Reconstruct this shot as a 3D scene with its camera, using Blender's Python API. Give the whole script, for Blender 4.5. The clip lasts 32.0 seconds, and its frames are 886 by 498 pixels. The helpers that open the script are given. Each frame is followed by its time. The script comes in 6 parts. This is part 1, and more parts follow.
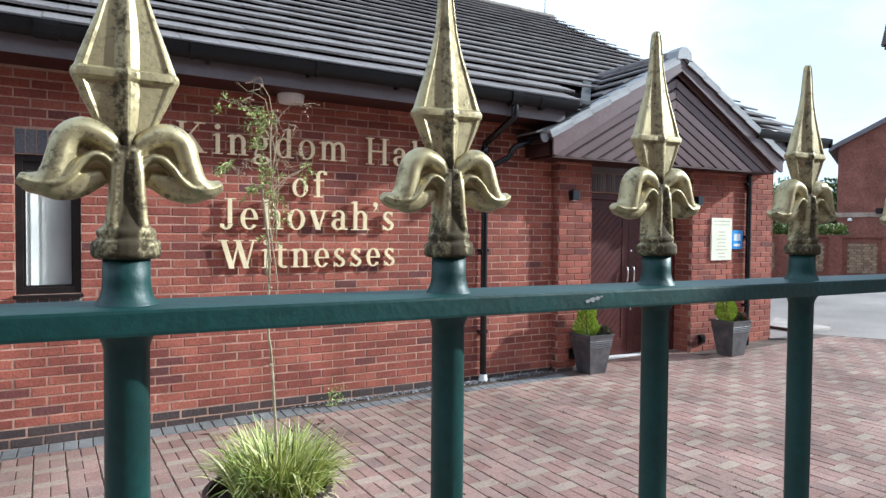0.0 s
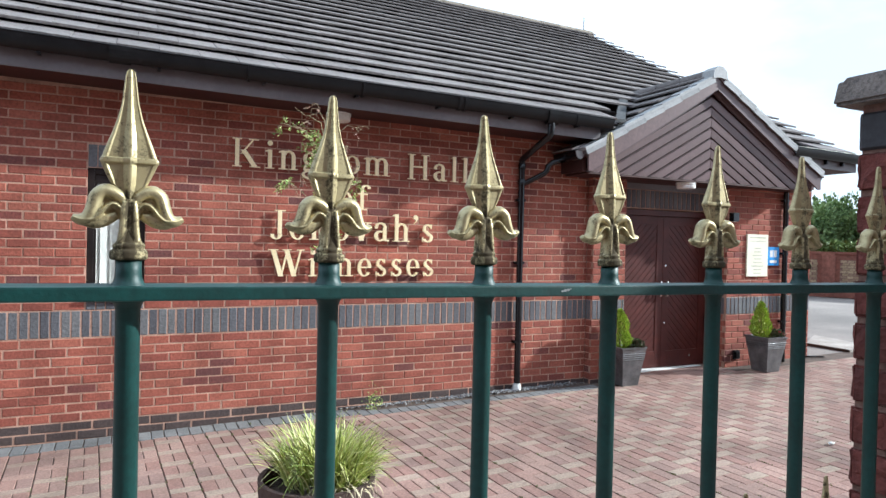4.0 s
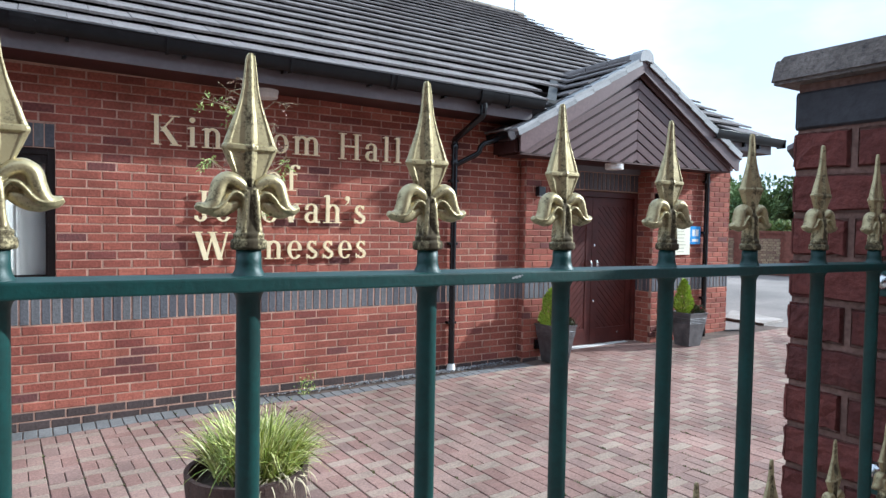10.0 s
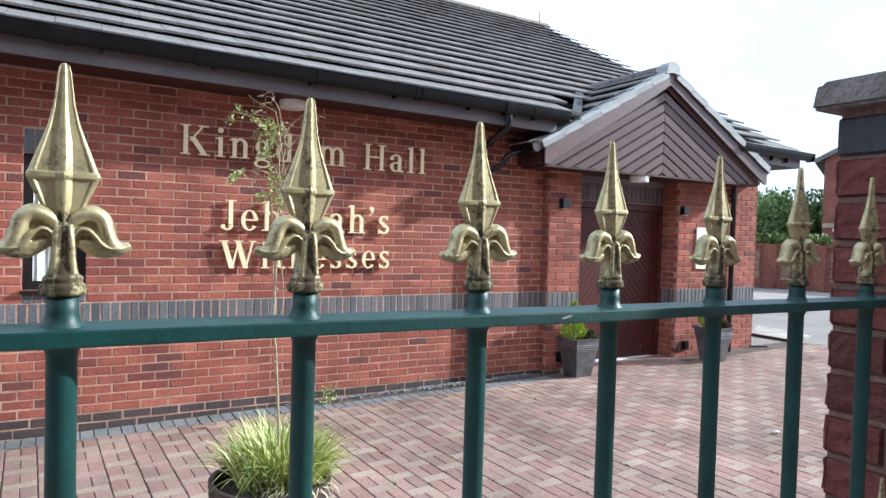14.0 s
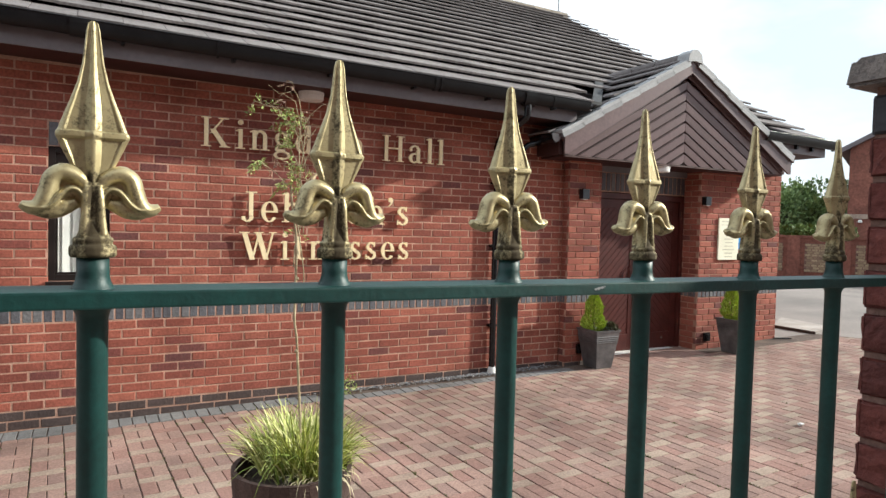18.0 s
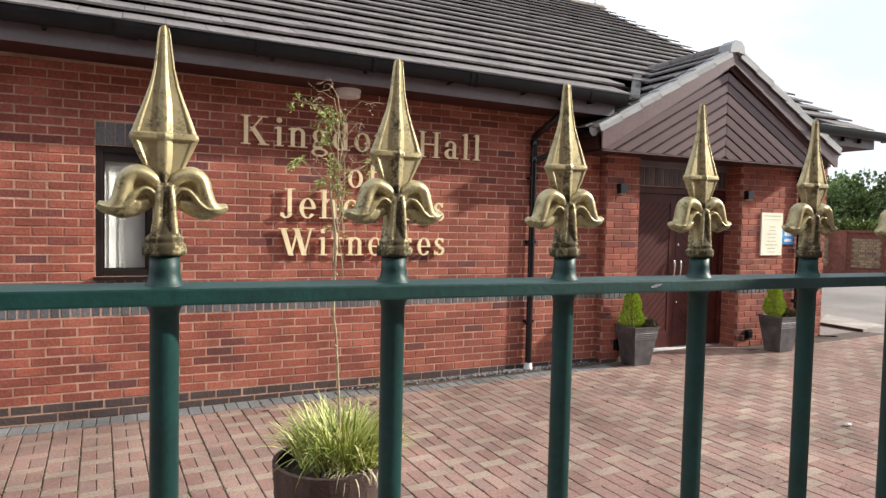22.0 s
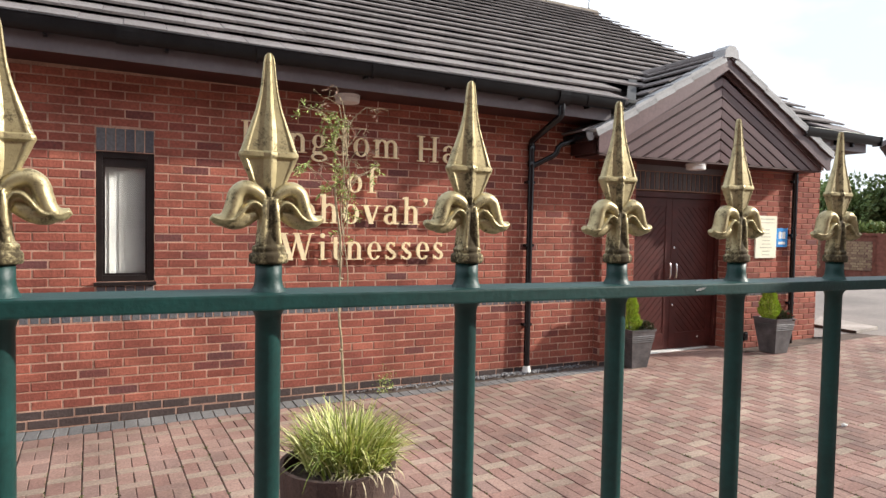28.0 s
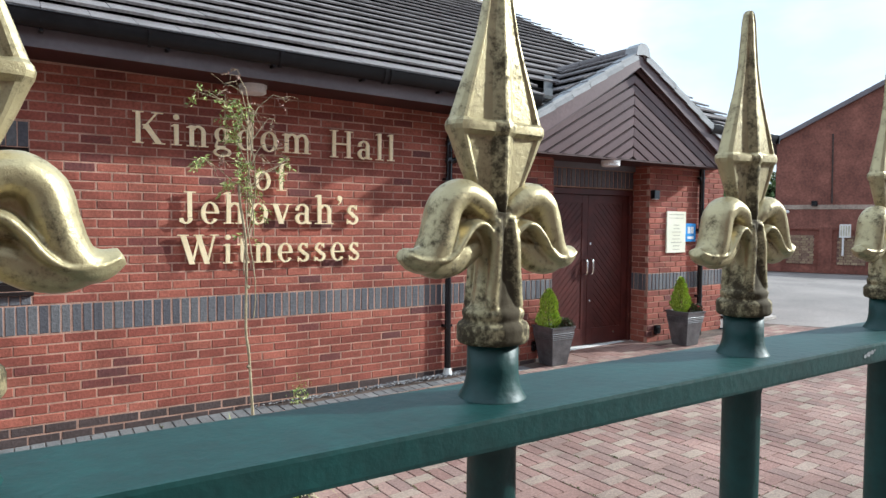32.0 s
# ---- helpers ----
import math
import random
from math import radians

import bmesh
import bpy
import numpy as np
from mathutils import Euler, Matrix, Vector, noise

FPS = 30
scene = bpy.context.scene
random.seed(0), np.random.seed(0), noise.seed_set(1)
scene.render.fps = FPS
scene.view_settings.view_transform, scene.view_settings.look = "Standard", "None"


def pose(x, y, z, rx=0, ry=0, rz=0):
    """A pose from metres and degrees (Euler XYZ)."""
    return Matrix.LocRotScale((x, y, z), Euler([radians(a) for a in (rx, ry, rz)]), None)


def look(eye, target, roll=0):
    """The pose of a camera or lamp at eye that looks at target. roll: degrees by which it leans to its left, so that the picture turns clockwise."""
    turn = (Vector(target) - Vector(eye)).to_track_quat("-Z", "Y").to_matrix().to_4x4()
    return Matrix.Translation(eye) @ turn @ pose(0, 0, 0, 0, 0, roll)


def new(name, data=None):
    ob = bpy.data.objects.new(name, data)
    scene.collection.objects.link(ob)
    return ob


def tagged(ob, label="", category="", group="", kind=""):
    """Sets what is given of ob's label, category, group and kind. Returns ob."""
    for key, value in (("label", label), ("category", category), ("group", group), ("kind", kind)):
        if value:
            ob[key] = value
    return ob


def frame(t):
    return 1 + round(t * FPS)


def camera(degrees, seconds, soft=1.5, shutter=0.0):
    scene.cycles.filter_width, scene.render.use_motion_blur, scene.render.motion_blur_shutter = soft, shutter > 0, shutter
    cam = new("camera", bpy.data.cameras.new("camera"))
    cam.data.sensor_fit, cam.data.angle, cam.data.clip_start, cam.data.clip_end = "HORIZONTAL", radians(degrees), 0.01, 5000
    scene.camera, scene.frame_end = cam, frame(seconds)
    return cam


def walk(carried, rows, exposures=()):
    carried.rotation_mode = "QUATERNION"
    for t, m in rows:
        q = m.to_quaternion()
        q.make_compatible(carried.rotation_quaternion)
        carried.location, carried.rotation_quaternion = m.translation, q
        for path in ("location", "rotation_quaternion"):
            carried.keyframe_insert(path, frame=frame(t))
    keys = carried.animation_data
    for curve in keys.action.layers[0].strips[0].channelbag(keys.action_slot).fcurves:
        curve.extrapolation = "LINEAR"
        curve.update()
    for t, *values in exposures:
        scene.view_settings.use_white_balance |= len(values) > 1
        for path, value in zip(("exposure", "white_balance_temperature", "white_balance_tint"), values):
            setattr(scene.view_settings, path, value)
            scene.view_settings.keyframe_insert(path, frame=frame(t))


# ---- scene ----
# ---- camera ----
cam = camera(68.1, 32.0, 1.45)
PATH = [
    (0, (-3.667, -5.81, 1.667), (-2.701, -4.059, 1.61), 0.5),
    (0.5, (-3.693, -5.811, 1.667), (-2.74, -4.053, 1.614), 0.8),
    (1, (-3.742, -5.841, 1.663), (-2.832, -4.061, 1.601), 0.6),
    (1.5, (-3.77, -5.879, 1.668), (-2.904, -4.078, 1.601), 0.7),
    (2, (-3.734, -5.91, 1.673), (-2.904, -4.092, 1.613), 1.0),
    (2.5, (-3.667, -5.95, 1.681), (-2.853, -4.124, 1.64), 1.5),
    (3, (-3.637, -5.99, 1.672), (-2.839, -4.156, 1.64), 2.2),
    (3.5, (-3.684, -6.011, 1.677), (-2.896, -4.173, 1.654), 2.4),
    (4, (-3.795, -6.04, 1.674), (-2.929, -4.237, 1.651), 1.3),
    (4.5, (-3.846, -6.04, 1.681), (-2.923, -4.266, 1.664), 1.5),
    (6.5, (-3.784, -5.975, 1.68), (-2.797, -4.236, 1.664), 2.3),
    (7, (-3.779, -5.976, 1.681), (-2.76, -4.255, 1.649), 2.4),
    (7.5, (-3.775, -5.982, 1.679), (-2.735, -4.274, 1.638), 2.1),
    (8, (-3.775, -5.98, 1.676), (-2.72, -4.281, 1.624), 1.9),
    (8.5, (-3.775, -5.98, 1.676), (-2.719, -4.282, 1.616), 1.4),
    (9, (-3.772, -5.983, 1.675), (-2.721, -4.283, 1.609), 1.1),
    (9.5, (-3.772, -5.982, 1.675), (-2.723, -4.281, 1.602), 1.0),
    (10, (-3.772, -5.981, 1.675), (-2.725, -4.278, 1.598), 1.0),
    (10.5, (-3.771, -5.98, 1.676), (-2.724, -4.278, 1.595), 0.9),
    (11, (-3.771, -5.98, 1.676), (-2.724, -4.278, 1.593), 1.0),
    (11.5, (-3.772, -5.976, 1.676), (-2.725, -4.274, 1.592), 1.0),
    (12, (-3.773, -5.971, 1.678), (-2.73, -4.266, 1.593), 1.2),
    (12.5, (-3.774, -5.97, 1.678), (-2.738, -4.261, 1.594), 1.2),
    (13, (-3.777, -5.969, 1.678), (-2.752, -4.254, 1.595), 1.2),
    (13.5, (-3.782, -5.967, 1.685), (-2.778, -4.239, 1.613), 1.2),
    (14, (-3.792, -5.967, 1.699), (-2.8, -4.231, 1.647), 1.7),
    (14.5, (-3.799, -5.971, 1.704), (-2.823, -4.225, 1.68), 1.9),
    (16.5, (-3.791, -5.96, 1.684), (-2.844, -4.199, 1.644), 1.3),
    (17, (-3.791, -5.959, 1.683), (-2.845, -4.198, 1.628), 1.3),
    (17.5, (-3.791, -5.959, 1.68), (-2.847, -4.197, 1.614), 1.1),
    (18, (-3.795, -5.955, 1.68), (-2.851, -4.193, 1.605), 1.5),
    (18.5, (-3.794, -5.956, 1.679), (-2.859, -4.19, 1.597), 1.4),
    (19, (-3.796, -5.955, 1.677), (-2.873, -4.183, 1.588), 1.4),
    (19.5, (-3.804, -5.951, 1.678), (-2.897, -4.172, 1.582), 1.4),
    (20, (-3.81, -5.949, 1.677), (-2.926, -4.158, 1.577), 1.4),
    (20.5, (-3.812, -5.949, 1.678), (-2.944, -4.15, 1.577), 1.4),
    (21, (-3.812, -5.947, 1.679), (-2.956, -4.143, 1.579), 1.5),
    (21.5, (-3.812, -5.949, 1.679), (-2.963, -4.14, 1.583), 1.5),
    (22, (-3.81, -5.949, 1.681), (-2.96, -4.141, 1.59), 1.3),
    (22.5, (-3.81, -5.947, 1.681), (-2.953, -4.142, 1.597), 1.5),
    (23, (-3.812, -5.943, 1.682), (-2.95, -4.14, 1.601), 1.3),
    (23.5, (-3.815, -5.939, 1.681), (-2.95, -4.137, 1.604), 1.4),
    (24, (-3.814, -5.934, 1.679), (-2.947, -4.134, 1.604), 1.3),
    (24.5, (-3.814, -5.931, 1.679), (-2.947, -4.13, 1.604), 1.3),
    (26.5, (-3.819, -5.935, 1.679), (-2.954, -4.133, 1.605), 1.2),
    (27, (-3.839, -5.936, 1.681), (-2.981, -4.131, 1.61), 1.1),
    (27.5, (-3.882, -5.963, 1.681), (-3.037, -4.152, 1.613), 1.0),
    (28, (-3.875, -5.957, 1.684), (-3.006, -4.157, 1.605), 1.1),
    (28.5, (-3.817, -5.879, 1.69), (-2.916, -4.095, 1.611), 0.9),
    (29, (-3.765, -5.797, 1.694), (-2.884, -4.003, 1.629), 1.1),
    (29.5, (-3.776, -5.742, 1.684), (-2.926, -3.932, 1.628), 1.9),
    (30, (-3.823, -5.714, 1.685), (-2.898, -3.942, 1.607), 1.8),
    (30.5, (-3.844, -5.709, 1.688), (-2.804, -4.003, 1.601), 1.3),
    (31, (-3.804, -5.702, 1.693), (-2.763, -3.997, 1.595), 0.7),
    (31.5, (-3.784, -5.704, 1.693), (-2.718, -4.014, 1.603), 0.6),
    (32, (-3.781, -5.702, 1.694), (-2.684, -4.032, 1.611), 0.5),
]
EXPOSURES = ((0, 0.625, 5300, 3), (2, 0.705, 5400, 3), (4.5, 0.74, 5450, 3), (7, 0.555, 5400, 3), (8, 0.535, 5300, 3), (11, 0.705, 5200, 3), (13, 0.725, 5250, 3), (14, 0.845, 5300, 3), (15.2, 0.765, 5600, 3), (17, 0.535, 6120, 4), (28, 0.585, 6300, 10), (29.5, 0.46, 6250, 10), (30.3, 0.42, 6100, 8), (32, 0.575, 5500, 3))
walk(cam, [(t, look(e, g, r)) for t, e, g, r in PATH], EXPOSURES)

# ---- world, sun, exposure ----
world = bpy.data.worlds.new("sky")
scene.world = world
world.use_nodes = True
wn, wl = world.node_tree.nodes, world.node_tree.links
SUN_DIR = Vector((3.0, -1.0, 1.54)).normalized()
sky = wn.new("ShaderNodeTexSky")
sky.sky_type, sky.sun_disc = "NISHITA", False
sky.sun_elevation = math.asin(SUN_DIR.z)
sky.sun_rotation = math.atan2(SUN_DIR.x, SUN_DIR.y)
wc = wn.new("ShaderNodeTexCoord")
wmap = wn.new("ShaderNodeMapping")
wmap.inputs["Scale"].default_value = (1.0, 1.0, 2.4)
wno = wn.new("ShaderNodeTexNoise")
wno.inputs["Scale"].default_value, wno.inputs["Detail"].default_value, wno.inputs["Roughness"].default_value = 1.7, 6.0, 0.55
wr = wn.new("ShaderNodeValToRGB")
wr.color_ramp.elements[0].position, wr.color_ramp.elements[1].position = 0.36, 0.52
wr.color_ramp.elements[0].color = (0.66, 0.66, 0.66, 1)
wm = wn.new("ShaderNodeMix")
wm.data_type = "RGBA"
wm.inputs["B"].default_value = (14.1, 14.7, 15.7, 1)
wl.new(wc.outputs["Generated"], wmap.inputs[0])
wl.new(wmap.outputs[0], wno.inputs["Vector"])
wl.new(wno.outputs["Fac"], wr.inputs[0])
wl.new(wr.outputs[0], wm.inputs["Factor"])
wl.new(sky.outputs[0], wm.inputs["A"])
wl.new(wm.outputs["Result"], wn["Background"].inputs[0])
wn["Background"].inputs[1].default_value = 0.061
sun = new("sun", bpy.data.lights.new("sun", "SUN"))
sun.data.energy, sun.data.angle, sun.data.color = 5.0, radians(1.4), (1.0, 0.93, 0.82)
sun.matrix_world = look(SUN_DIR * 40, (0, 0, 0))


# ---- materials ----
def material(name, colors, rough=0.8, metal=0.0, scale=8.0, fine=60.0, bump=0.2, pieces=False, spec=0.5, wear=None, wear_at=(0.62, 0.72), var=1.0, blot=1.0):
    """colors: two to four tones. pieces: the tone follows the piece, else a broad noise. wear: a second colour in blotches."""
    m = bpy.data.materials.new(name)
    m.use_nodes = True
    n, l = m.node_tree.nodes, m.node_tree.links
    b = n["Principled BSDF"]
    b.inputs["Roughness"].default_value, b.inputs["Metallic"].default_value = rough, metal
    b.inputs["Specular IOR Level"].default_value = spec
    broad = n.new("ShaderNodeTexNoise")
    broad.inputs["Scale"].default_value, broad.inputs["Detail"].default_value = scale, 4.0
    grain = n.new("ShaderNodeTexNoise")
    grain.inputs["Scale"].default_value, grain.inputs["Detail"].default_value = fine, 5.0
    geo = n.new("ShaderNodeNewGeometry")
    for node in (broad, grain):
        l.new(geo.outputs["Position"], node.inputs["Vector"])
    ramp = n.new("ShaderNodeValToRGB")
    el = ramp.color_ramp.elements
    while len(el) < len(colors):
        el.new(0.5)
    for i, c in enumerate(colors):
        el[i].position = (0.08 + 0.84 * i / (len(colors) - 1)) if pieces else (0.3 + 0.4 * i / (len(colors) - 1))
        el[i].color = (*c, 1)
    if pieces:
        info = n.new("ShaderNodeObjectInfo")
        add, frac = n.new("ShaderNodeMath"), n.new("ShaderNodeMath")
        frac.operation = "FRACT"
        l.new(info.outputs["Random"], add.inputs[0])
        l.new(geo.outputs["Random Per Island"], add.inputs[1])
        l.new(add.outputs[0], frac.inputs[0])
        l.new(frac.outputs[0], ramp.inputs[0])
    else:
        l.new(broad.outputs["Fac"], ramp.inputs[0])
    # grain and blotches over the tone
    g = n.new("ShaderNodeMapRange")
    g.inputs["From Min"].default_value, g.inputs["From Max"].default_value = 0.25, 0.75
    g.inputs["To Min"].default_value, g.inputs["To Max"].default_value = 1 - 0.28 * var, 1 + 0.28 * var
    l.new(grain.outputs["Fac"], g.inputs["Value"])
    bl = n.new("ShaderNodeMapRange")
    bl.inputs["From Min"].default_value, bl.inputs["From Max"].default_value = 0.3, 0.7
    bl.inputs["To Min"].default_value, bl.inputs["To Max"].default_value = 1 - 0.18 * var * blot, 1 + 0.15 * var * blot
    l.new(broad.outputs["Fac"], bl.inputs["Value"])
    mu = n.new("ShaderNodeMath")
    mu.operation = "MULTIPLY"
    l.new(g.outputs[0], mu.inputs[0])
    l.new(bl.outputs[0], mu.inputs[1])
    mix = n.new("ShaderNodeMix")
    mix.data_type, mix.blend_type = "RGBA", "MULTIPLY"
    mix.inputs["Factor"].default_value = 1.0
    l.new(ramp.outputs[0], mix.inputs["A"])
    l.new(mu.outputs[0], mix.inputs["B"])
    out = mix.outputs["Result"]
    if wear:
        wnz = n.new("ShaderNodeTexNoise")
        wnz.inputs["Scale"].default_value, wnz.inputs["Detail"].default_value, wnz.inputs["Roughness"].default_value = fine * 0.55, 6.0, 0.7
        l.new(geo.outputs["Position"], wnz.inputs["Vector"])
        wr2 = n.new("ShaderNodeMapRange")
        wr2.inputs["From Min"].default_value, wr2.inputs["From Max"].default_value = wear_at
        l.new(wnz.outputs["Fac"], wr2.inputs["Value"])
        m2 = n.new("ShaderNodeMix")
        m2.data_type = "RGBA"
        m2.inputs["B"].default_value = (*wear, 1)
        l.new(wr2.outputs[0], m2.inputs["Factor"])
        l.new(out, m2.inputs["A"])
        out = m2.outputs["Result"]
        mr = n.new("ShaderNodeMapRange")
        mr.inputs["To Min"].default_value, mr.inputs["To Max"].default_value = rough, min(1.0, rough + 0.3)
        l.new(wr2.outputs[0], mr.inputs["Value"])
        l.new(mr.outputs[0], b.inputs["Roughness"])
    l.new(out, b.inputs["Base Color"])
    if bump:
        bp = n.new("ShaderNodeBump")
        bp.inputs["Strength"].default_value, bp.inputs["Distance"].default_value = bump, 0.6 / fine
        l.new(grain.outputs["Fac"], bp.inputs["Height"])
        l.new(bp.outputs[0], b.inputs["Normal"])
    return m


RED = material("red_brick", [(0.222, 0.066, 0.047), (0.258, 0.077, 0.053), (0.282, 0.086, 0.058), (0.322, 0.106, 0.071)], 0.88, scale=3, fine=45, bump=0.3, pieces=True, spec=0.3, wear=(0.15, 0.066, 0.054), wear_at=(0.6, 0.8), blot=1.6)
DARKRED = material("burnt_red_brick", [(0.130, 0.050, 0.046), (0.20, 0.058, 0.045)], 0.88, scale=3, fine=45, bump=0.3, pieces=True, spec=0.3, wear=(0.12, 0.07, 0.06), wear_at=(0.55, 0.75))
BLUE = material("blue_brick", [(0.082, 0.080, 0.090), (0.108, 0.108, 0.118), (0.134, 0.132, 0.136)], 0.65, scale=3, fine=45, bump=0.35, pieces=True, spec=0.35)
PLINTH = material("dark_plinth_brick", [(0.054, 0.038, 0.036), (0.076, 0.054, 0.050), (0.065, 0.044, 0.040)], 0.8, scale=3, fine=45, bump=0.35, pieces=True, spec=0.35)
MORTAR = material("mortar", [(0.36, 0.215, 0.158), (0.45, 0.278, 0.208)], 0.95, scale=5, fine=90, bump=0.4, spec=0.2, blot=1.3)
ROCK = material("rock_faced_brick", [(0.088, 0.030, 0.026), (0.118, 0.037, 0.031), (0.142, 0.045, 0.037)], 0.88, scale=9, fine=70, bump=0.9, pieces=True, spec=0.25, wear=(0.035, 0.022, 0.022), wear_at=(0.62, 0.75))
ENGBRICK = material("blue_engineering_brick", [(0.032, 0.031, 0.036), (0.048, 0.047, 0.053)], 0.6, scale=8, fine=70, bump=0.3, pieces=True, spec=0.3)
DARKMORTAR = material("old_mortar", [(0.145, 0.085, 0.068), (0.195, 0.118, 0.096)], 0.95, scale=9, fine=120, bump=0.5, spec=0.2)
STONE = material("cap_concrete", [(0.125, 0.108, 0.097), (0.185, 0.160, 0.145)], 0.95, scale=14, fine=160, bump=1.0, wear=(0.05, 0.047, 0.046), wear_at=(0.52, 0.7))
TILE = material("roof_tile", [(0.162, 0.144, 0.140), (0.178, 0.159, 0.154), (0.194, 0.173, 0.168)], 0.85, scale=2.5, fine=40, bump=0.35, pieces=True, wear=(0.06, 0.052, 0.05), wear_at=(0.62, 0.8), spec=0.2)
VERGE = material("verge_unit", [(0.25, 0.252, 0.256), (0.35, 0.35, 0.353)], 0.7, scale=6, fine=50, bump=0.2, pieces=True, var=0.5)
BOARD = material("brown_cladding", [(0.104, 0.066, 0.064), (0.150, 0.097, 0.095)], 0.33, scale=4, fine=35, bump=0.05, pieces=True, var=0.45, spec=0.42)
FASCIA = material("brown_fascia", [(0.125, 0.108, 0.112), (0.150, 0.131, 0.136)], 0.42, scale=2, fine=30, bump=0.03, spec=0.4, var=0.35)
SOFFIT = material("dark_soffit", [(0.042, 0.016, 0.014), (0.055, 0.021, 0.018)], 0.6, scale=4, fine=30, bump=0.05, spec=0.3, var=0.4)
BLACKPVC = material("black_plastic", [(0.006, 0.006, 0.007), (0.010, 0.010, 0.0115)], 0.22, scale=5, fine=60, bump=0.05, spec=0.42, var=0.6)
GUTTER = material("weathered_black_gutter", [(0.006, 0.006, 0.007), (0.009, 0.009, 0.010)], 0.30, scale=4, fine=30, bump=0.03, spec=0.26, var=0.8, wear=(0.03, 0.03, 0.03), wear_at=(0.62, 0.8))
GREEN = material("green_paint", [(0.0028, 0.032, 0.028), (0.0046, 0.042, 0.037)], 0.50, scale=25, fine=220, bump=0.15, wear=(0.012, 0.055, 0.048), wear_at=(0.68, 0.85), spec=0.44, var=0.7)
LETTER = material("letter_gold", [(0.90, 0.75, 0.46), (0.95, 0.81, 0.52)], 0.34, metal=0.18, scale=6, fine=80, bump=0.03, var=0.4)
PAVER = material("block_paver", [(0.238, 0.140, 0.116), (0.272, 0.170, 0.140), (0.288, 0.190, 0.156), (0.224, 0.146, 0.124)], 0.92, scale=1.3, fine=70, bump=0.4, pieces=True, spec=0.25, wear=(0.19, 0.145, 0.12), wear_at=(0.58, 0.8), blot=1.9)
BUFFPAVER = material("buff_paver", [(0.274, 0.202, 0.160), (0.304, 0.236, 0.184), (0.286, 0.210, 0.168)], 0.92, scale=1.3, fine=70, bump=0.4, pieces=True, spec=0.25, wear=(0.21, 0.165, 0.13), wear_at=(0.58, 0.8), blot=1.9)
GREYPAVER = material("grey_paver", [(0.14, 0.14, 0.14), (0.19, 0.185, 0.18)], 0.9, scale=2, fine=55, bump=0.5, pieces=True, blot=1.9)
JOINT = material("joint_sand", [(0.085, 0.064, 0.054), (0.130, 0.098, 0.080)], 1.0, scale=3, fine=60, bump=0.5, spec=0.2)
ASPHALT = material("asphalt", [(0.175, 0.152, 0.138), (0.245, 0.213, 0.192)], 0.95, scale=0.5, fine=40, bump=0.4, wear=(0.125, 0.108, 0.098), wear_at=(0.6, 0.8))
KERB = material("worn_concrete", [(0.30, 0.265, 0.235), (0.37, 0.33, 0.295)], 0.95, scale=3, fine=60, bump=0.4, wear=(0.2, 0.175, 0.155), wear_at=(0.58, 0.78))
SOIL = material("soil", [(0.03, 0.02, 0.014), (0.05, 0.035, 0.025)], 1.0, scale=20, fine=80, bump=1.0)
PEBBLE = material("pebbles", [(0.10, 0.10, 0.11), (0.20, 0.20, 0.21), (0.34, 0.33, 0.32), (0.14, 0.12, 0.11)], 0.8, scale=9, fine=90, bump=0.3, pieces=True)
DOORWOOD = material("stained_door_wood", [(0.060, 0.0150, 0.0120), (0.080, 0.0205, 0.0165)], 0.44, scale=5, fine=30, bump=0.06, spec=0.25, var=0.5)
STEEL = material("polished_steel", [(0.62, 0.62, 0.62), (0.7, 0.7, 0.7)], 0.25, metal=1.0, scale=6, fine=90, bump=0.02)
WHITE = material("white_plastic", [(0.70, 0.69, 0.66), (0.78, 0.77, 0.74)], 0.45, scale=5, fine=60, bump=0.03, var=0.35)
BLIND = material("blind_fabric", [(0.74, 0.75, 0.72), (0.86, 0.86, 0.82)], 0.9, scale=3, fine=200, bump=0.1, pieces=True)
FRAME = material("dark_window_frame", [(0.011, 0.0075, 0.007), (0.017, 0.012, 0.011)], 0.42, scale=5, fine=60, bump=0.06, spec=0.35)
ZINC = material("grey_zinc_pot", [(0.15, 0.153, 0.16), (0.22, 0.223, 0.23)], 0.40, metal=0.7, scale=9, fine=60, bump=0.1, wear=(0.22, 0.22, 0.22), wear_at=(0.62, 0.85), var=0.6)
STAVE = material("weathered_stave", [(0.040, 0.022, 0.017), (0.055, 0.031, 0.024), (0.072, 0.043, 0.033)], 0.8, scale=8, fine=70, bump=0.7, pieces=True)
HOOP = material("rusty_hoop", [(0.05, 0.035, 0.03), (0.08, 0.05, 0.04)], 0.7, metal=0.3, scale=10, fine=80, bump=0.3)
BLADE = material("grass_blade", [(0.15, 0.20, 0.025), (0.31, 0.36, 0.058), (0.49, 0.51, 0.14), (0.62, 0.59, 0.28)], 0.55, scale=6, fine=60, bump=0.1, pieces=True)
STRAW = material("straw", [(0.50, 0.42, 0.26), (0.62, 0.54, 0.36)], 0.8, scale=6, fine=60, bump=0.1, pieces=True)
CONIFER = material("conifer_green", [(0.19, 0.28, 0.018), (0.34, 0.46, 0.035), (0.50, 0.60, 0.07)], 0.6, scale=12, fine=80, bump=0.2, pieces=True)
HERB = material("dark_leaf", [(0.03, 0.05, 0.015), (0.07, 0.09, 0.03), (0.13, 0.07, 0.05)], 0.7, scale=12, fine=80, bump=0.2, pieces=True)
PETAL = material("red_petal", [(0.22, 0.01, 0.015), (0.35, 0.02, 0.03)], 0.6, scale=20, fine=90, bump=0.1, pieces=True)
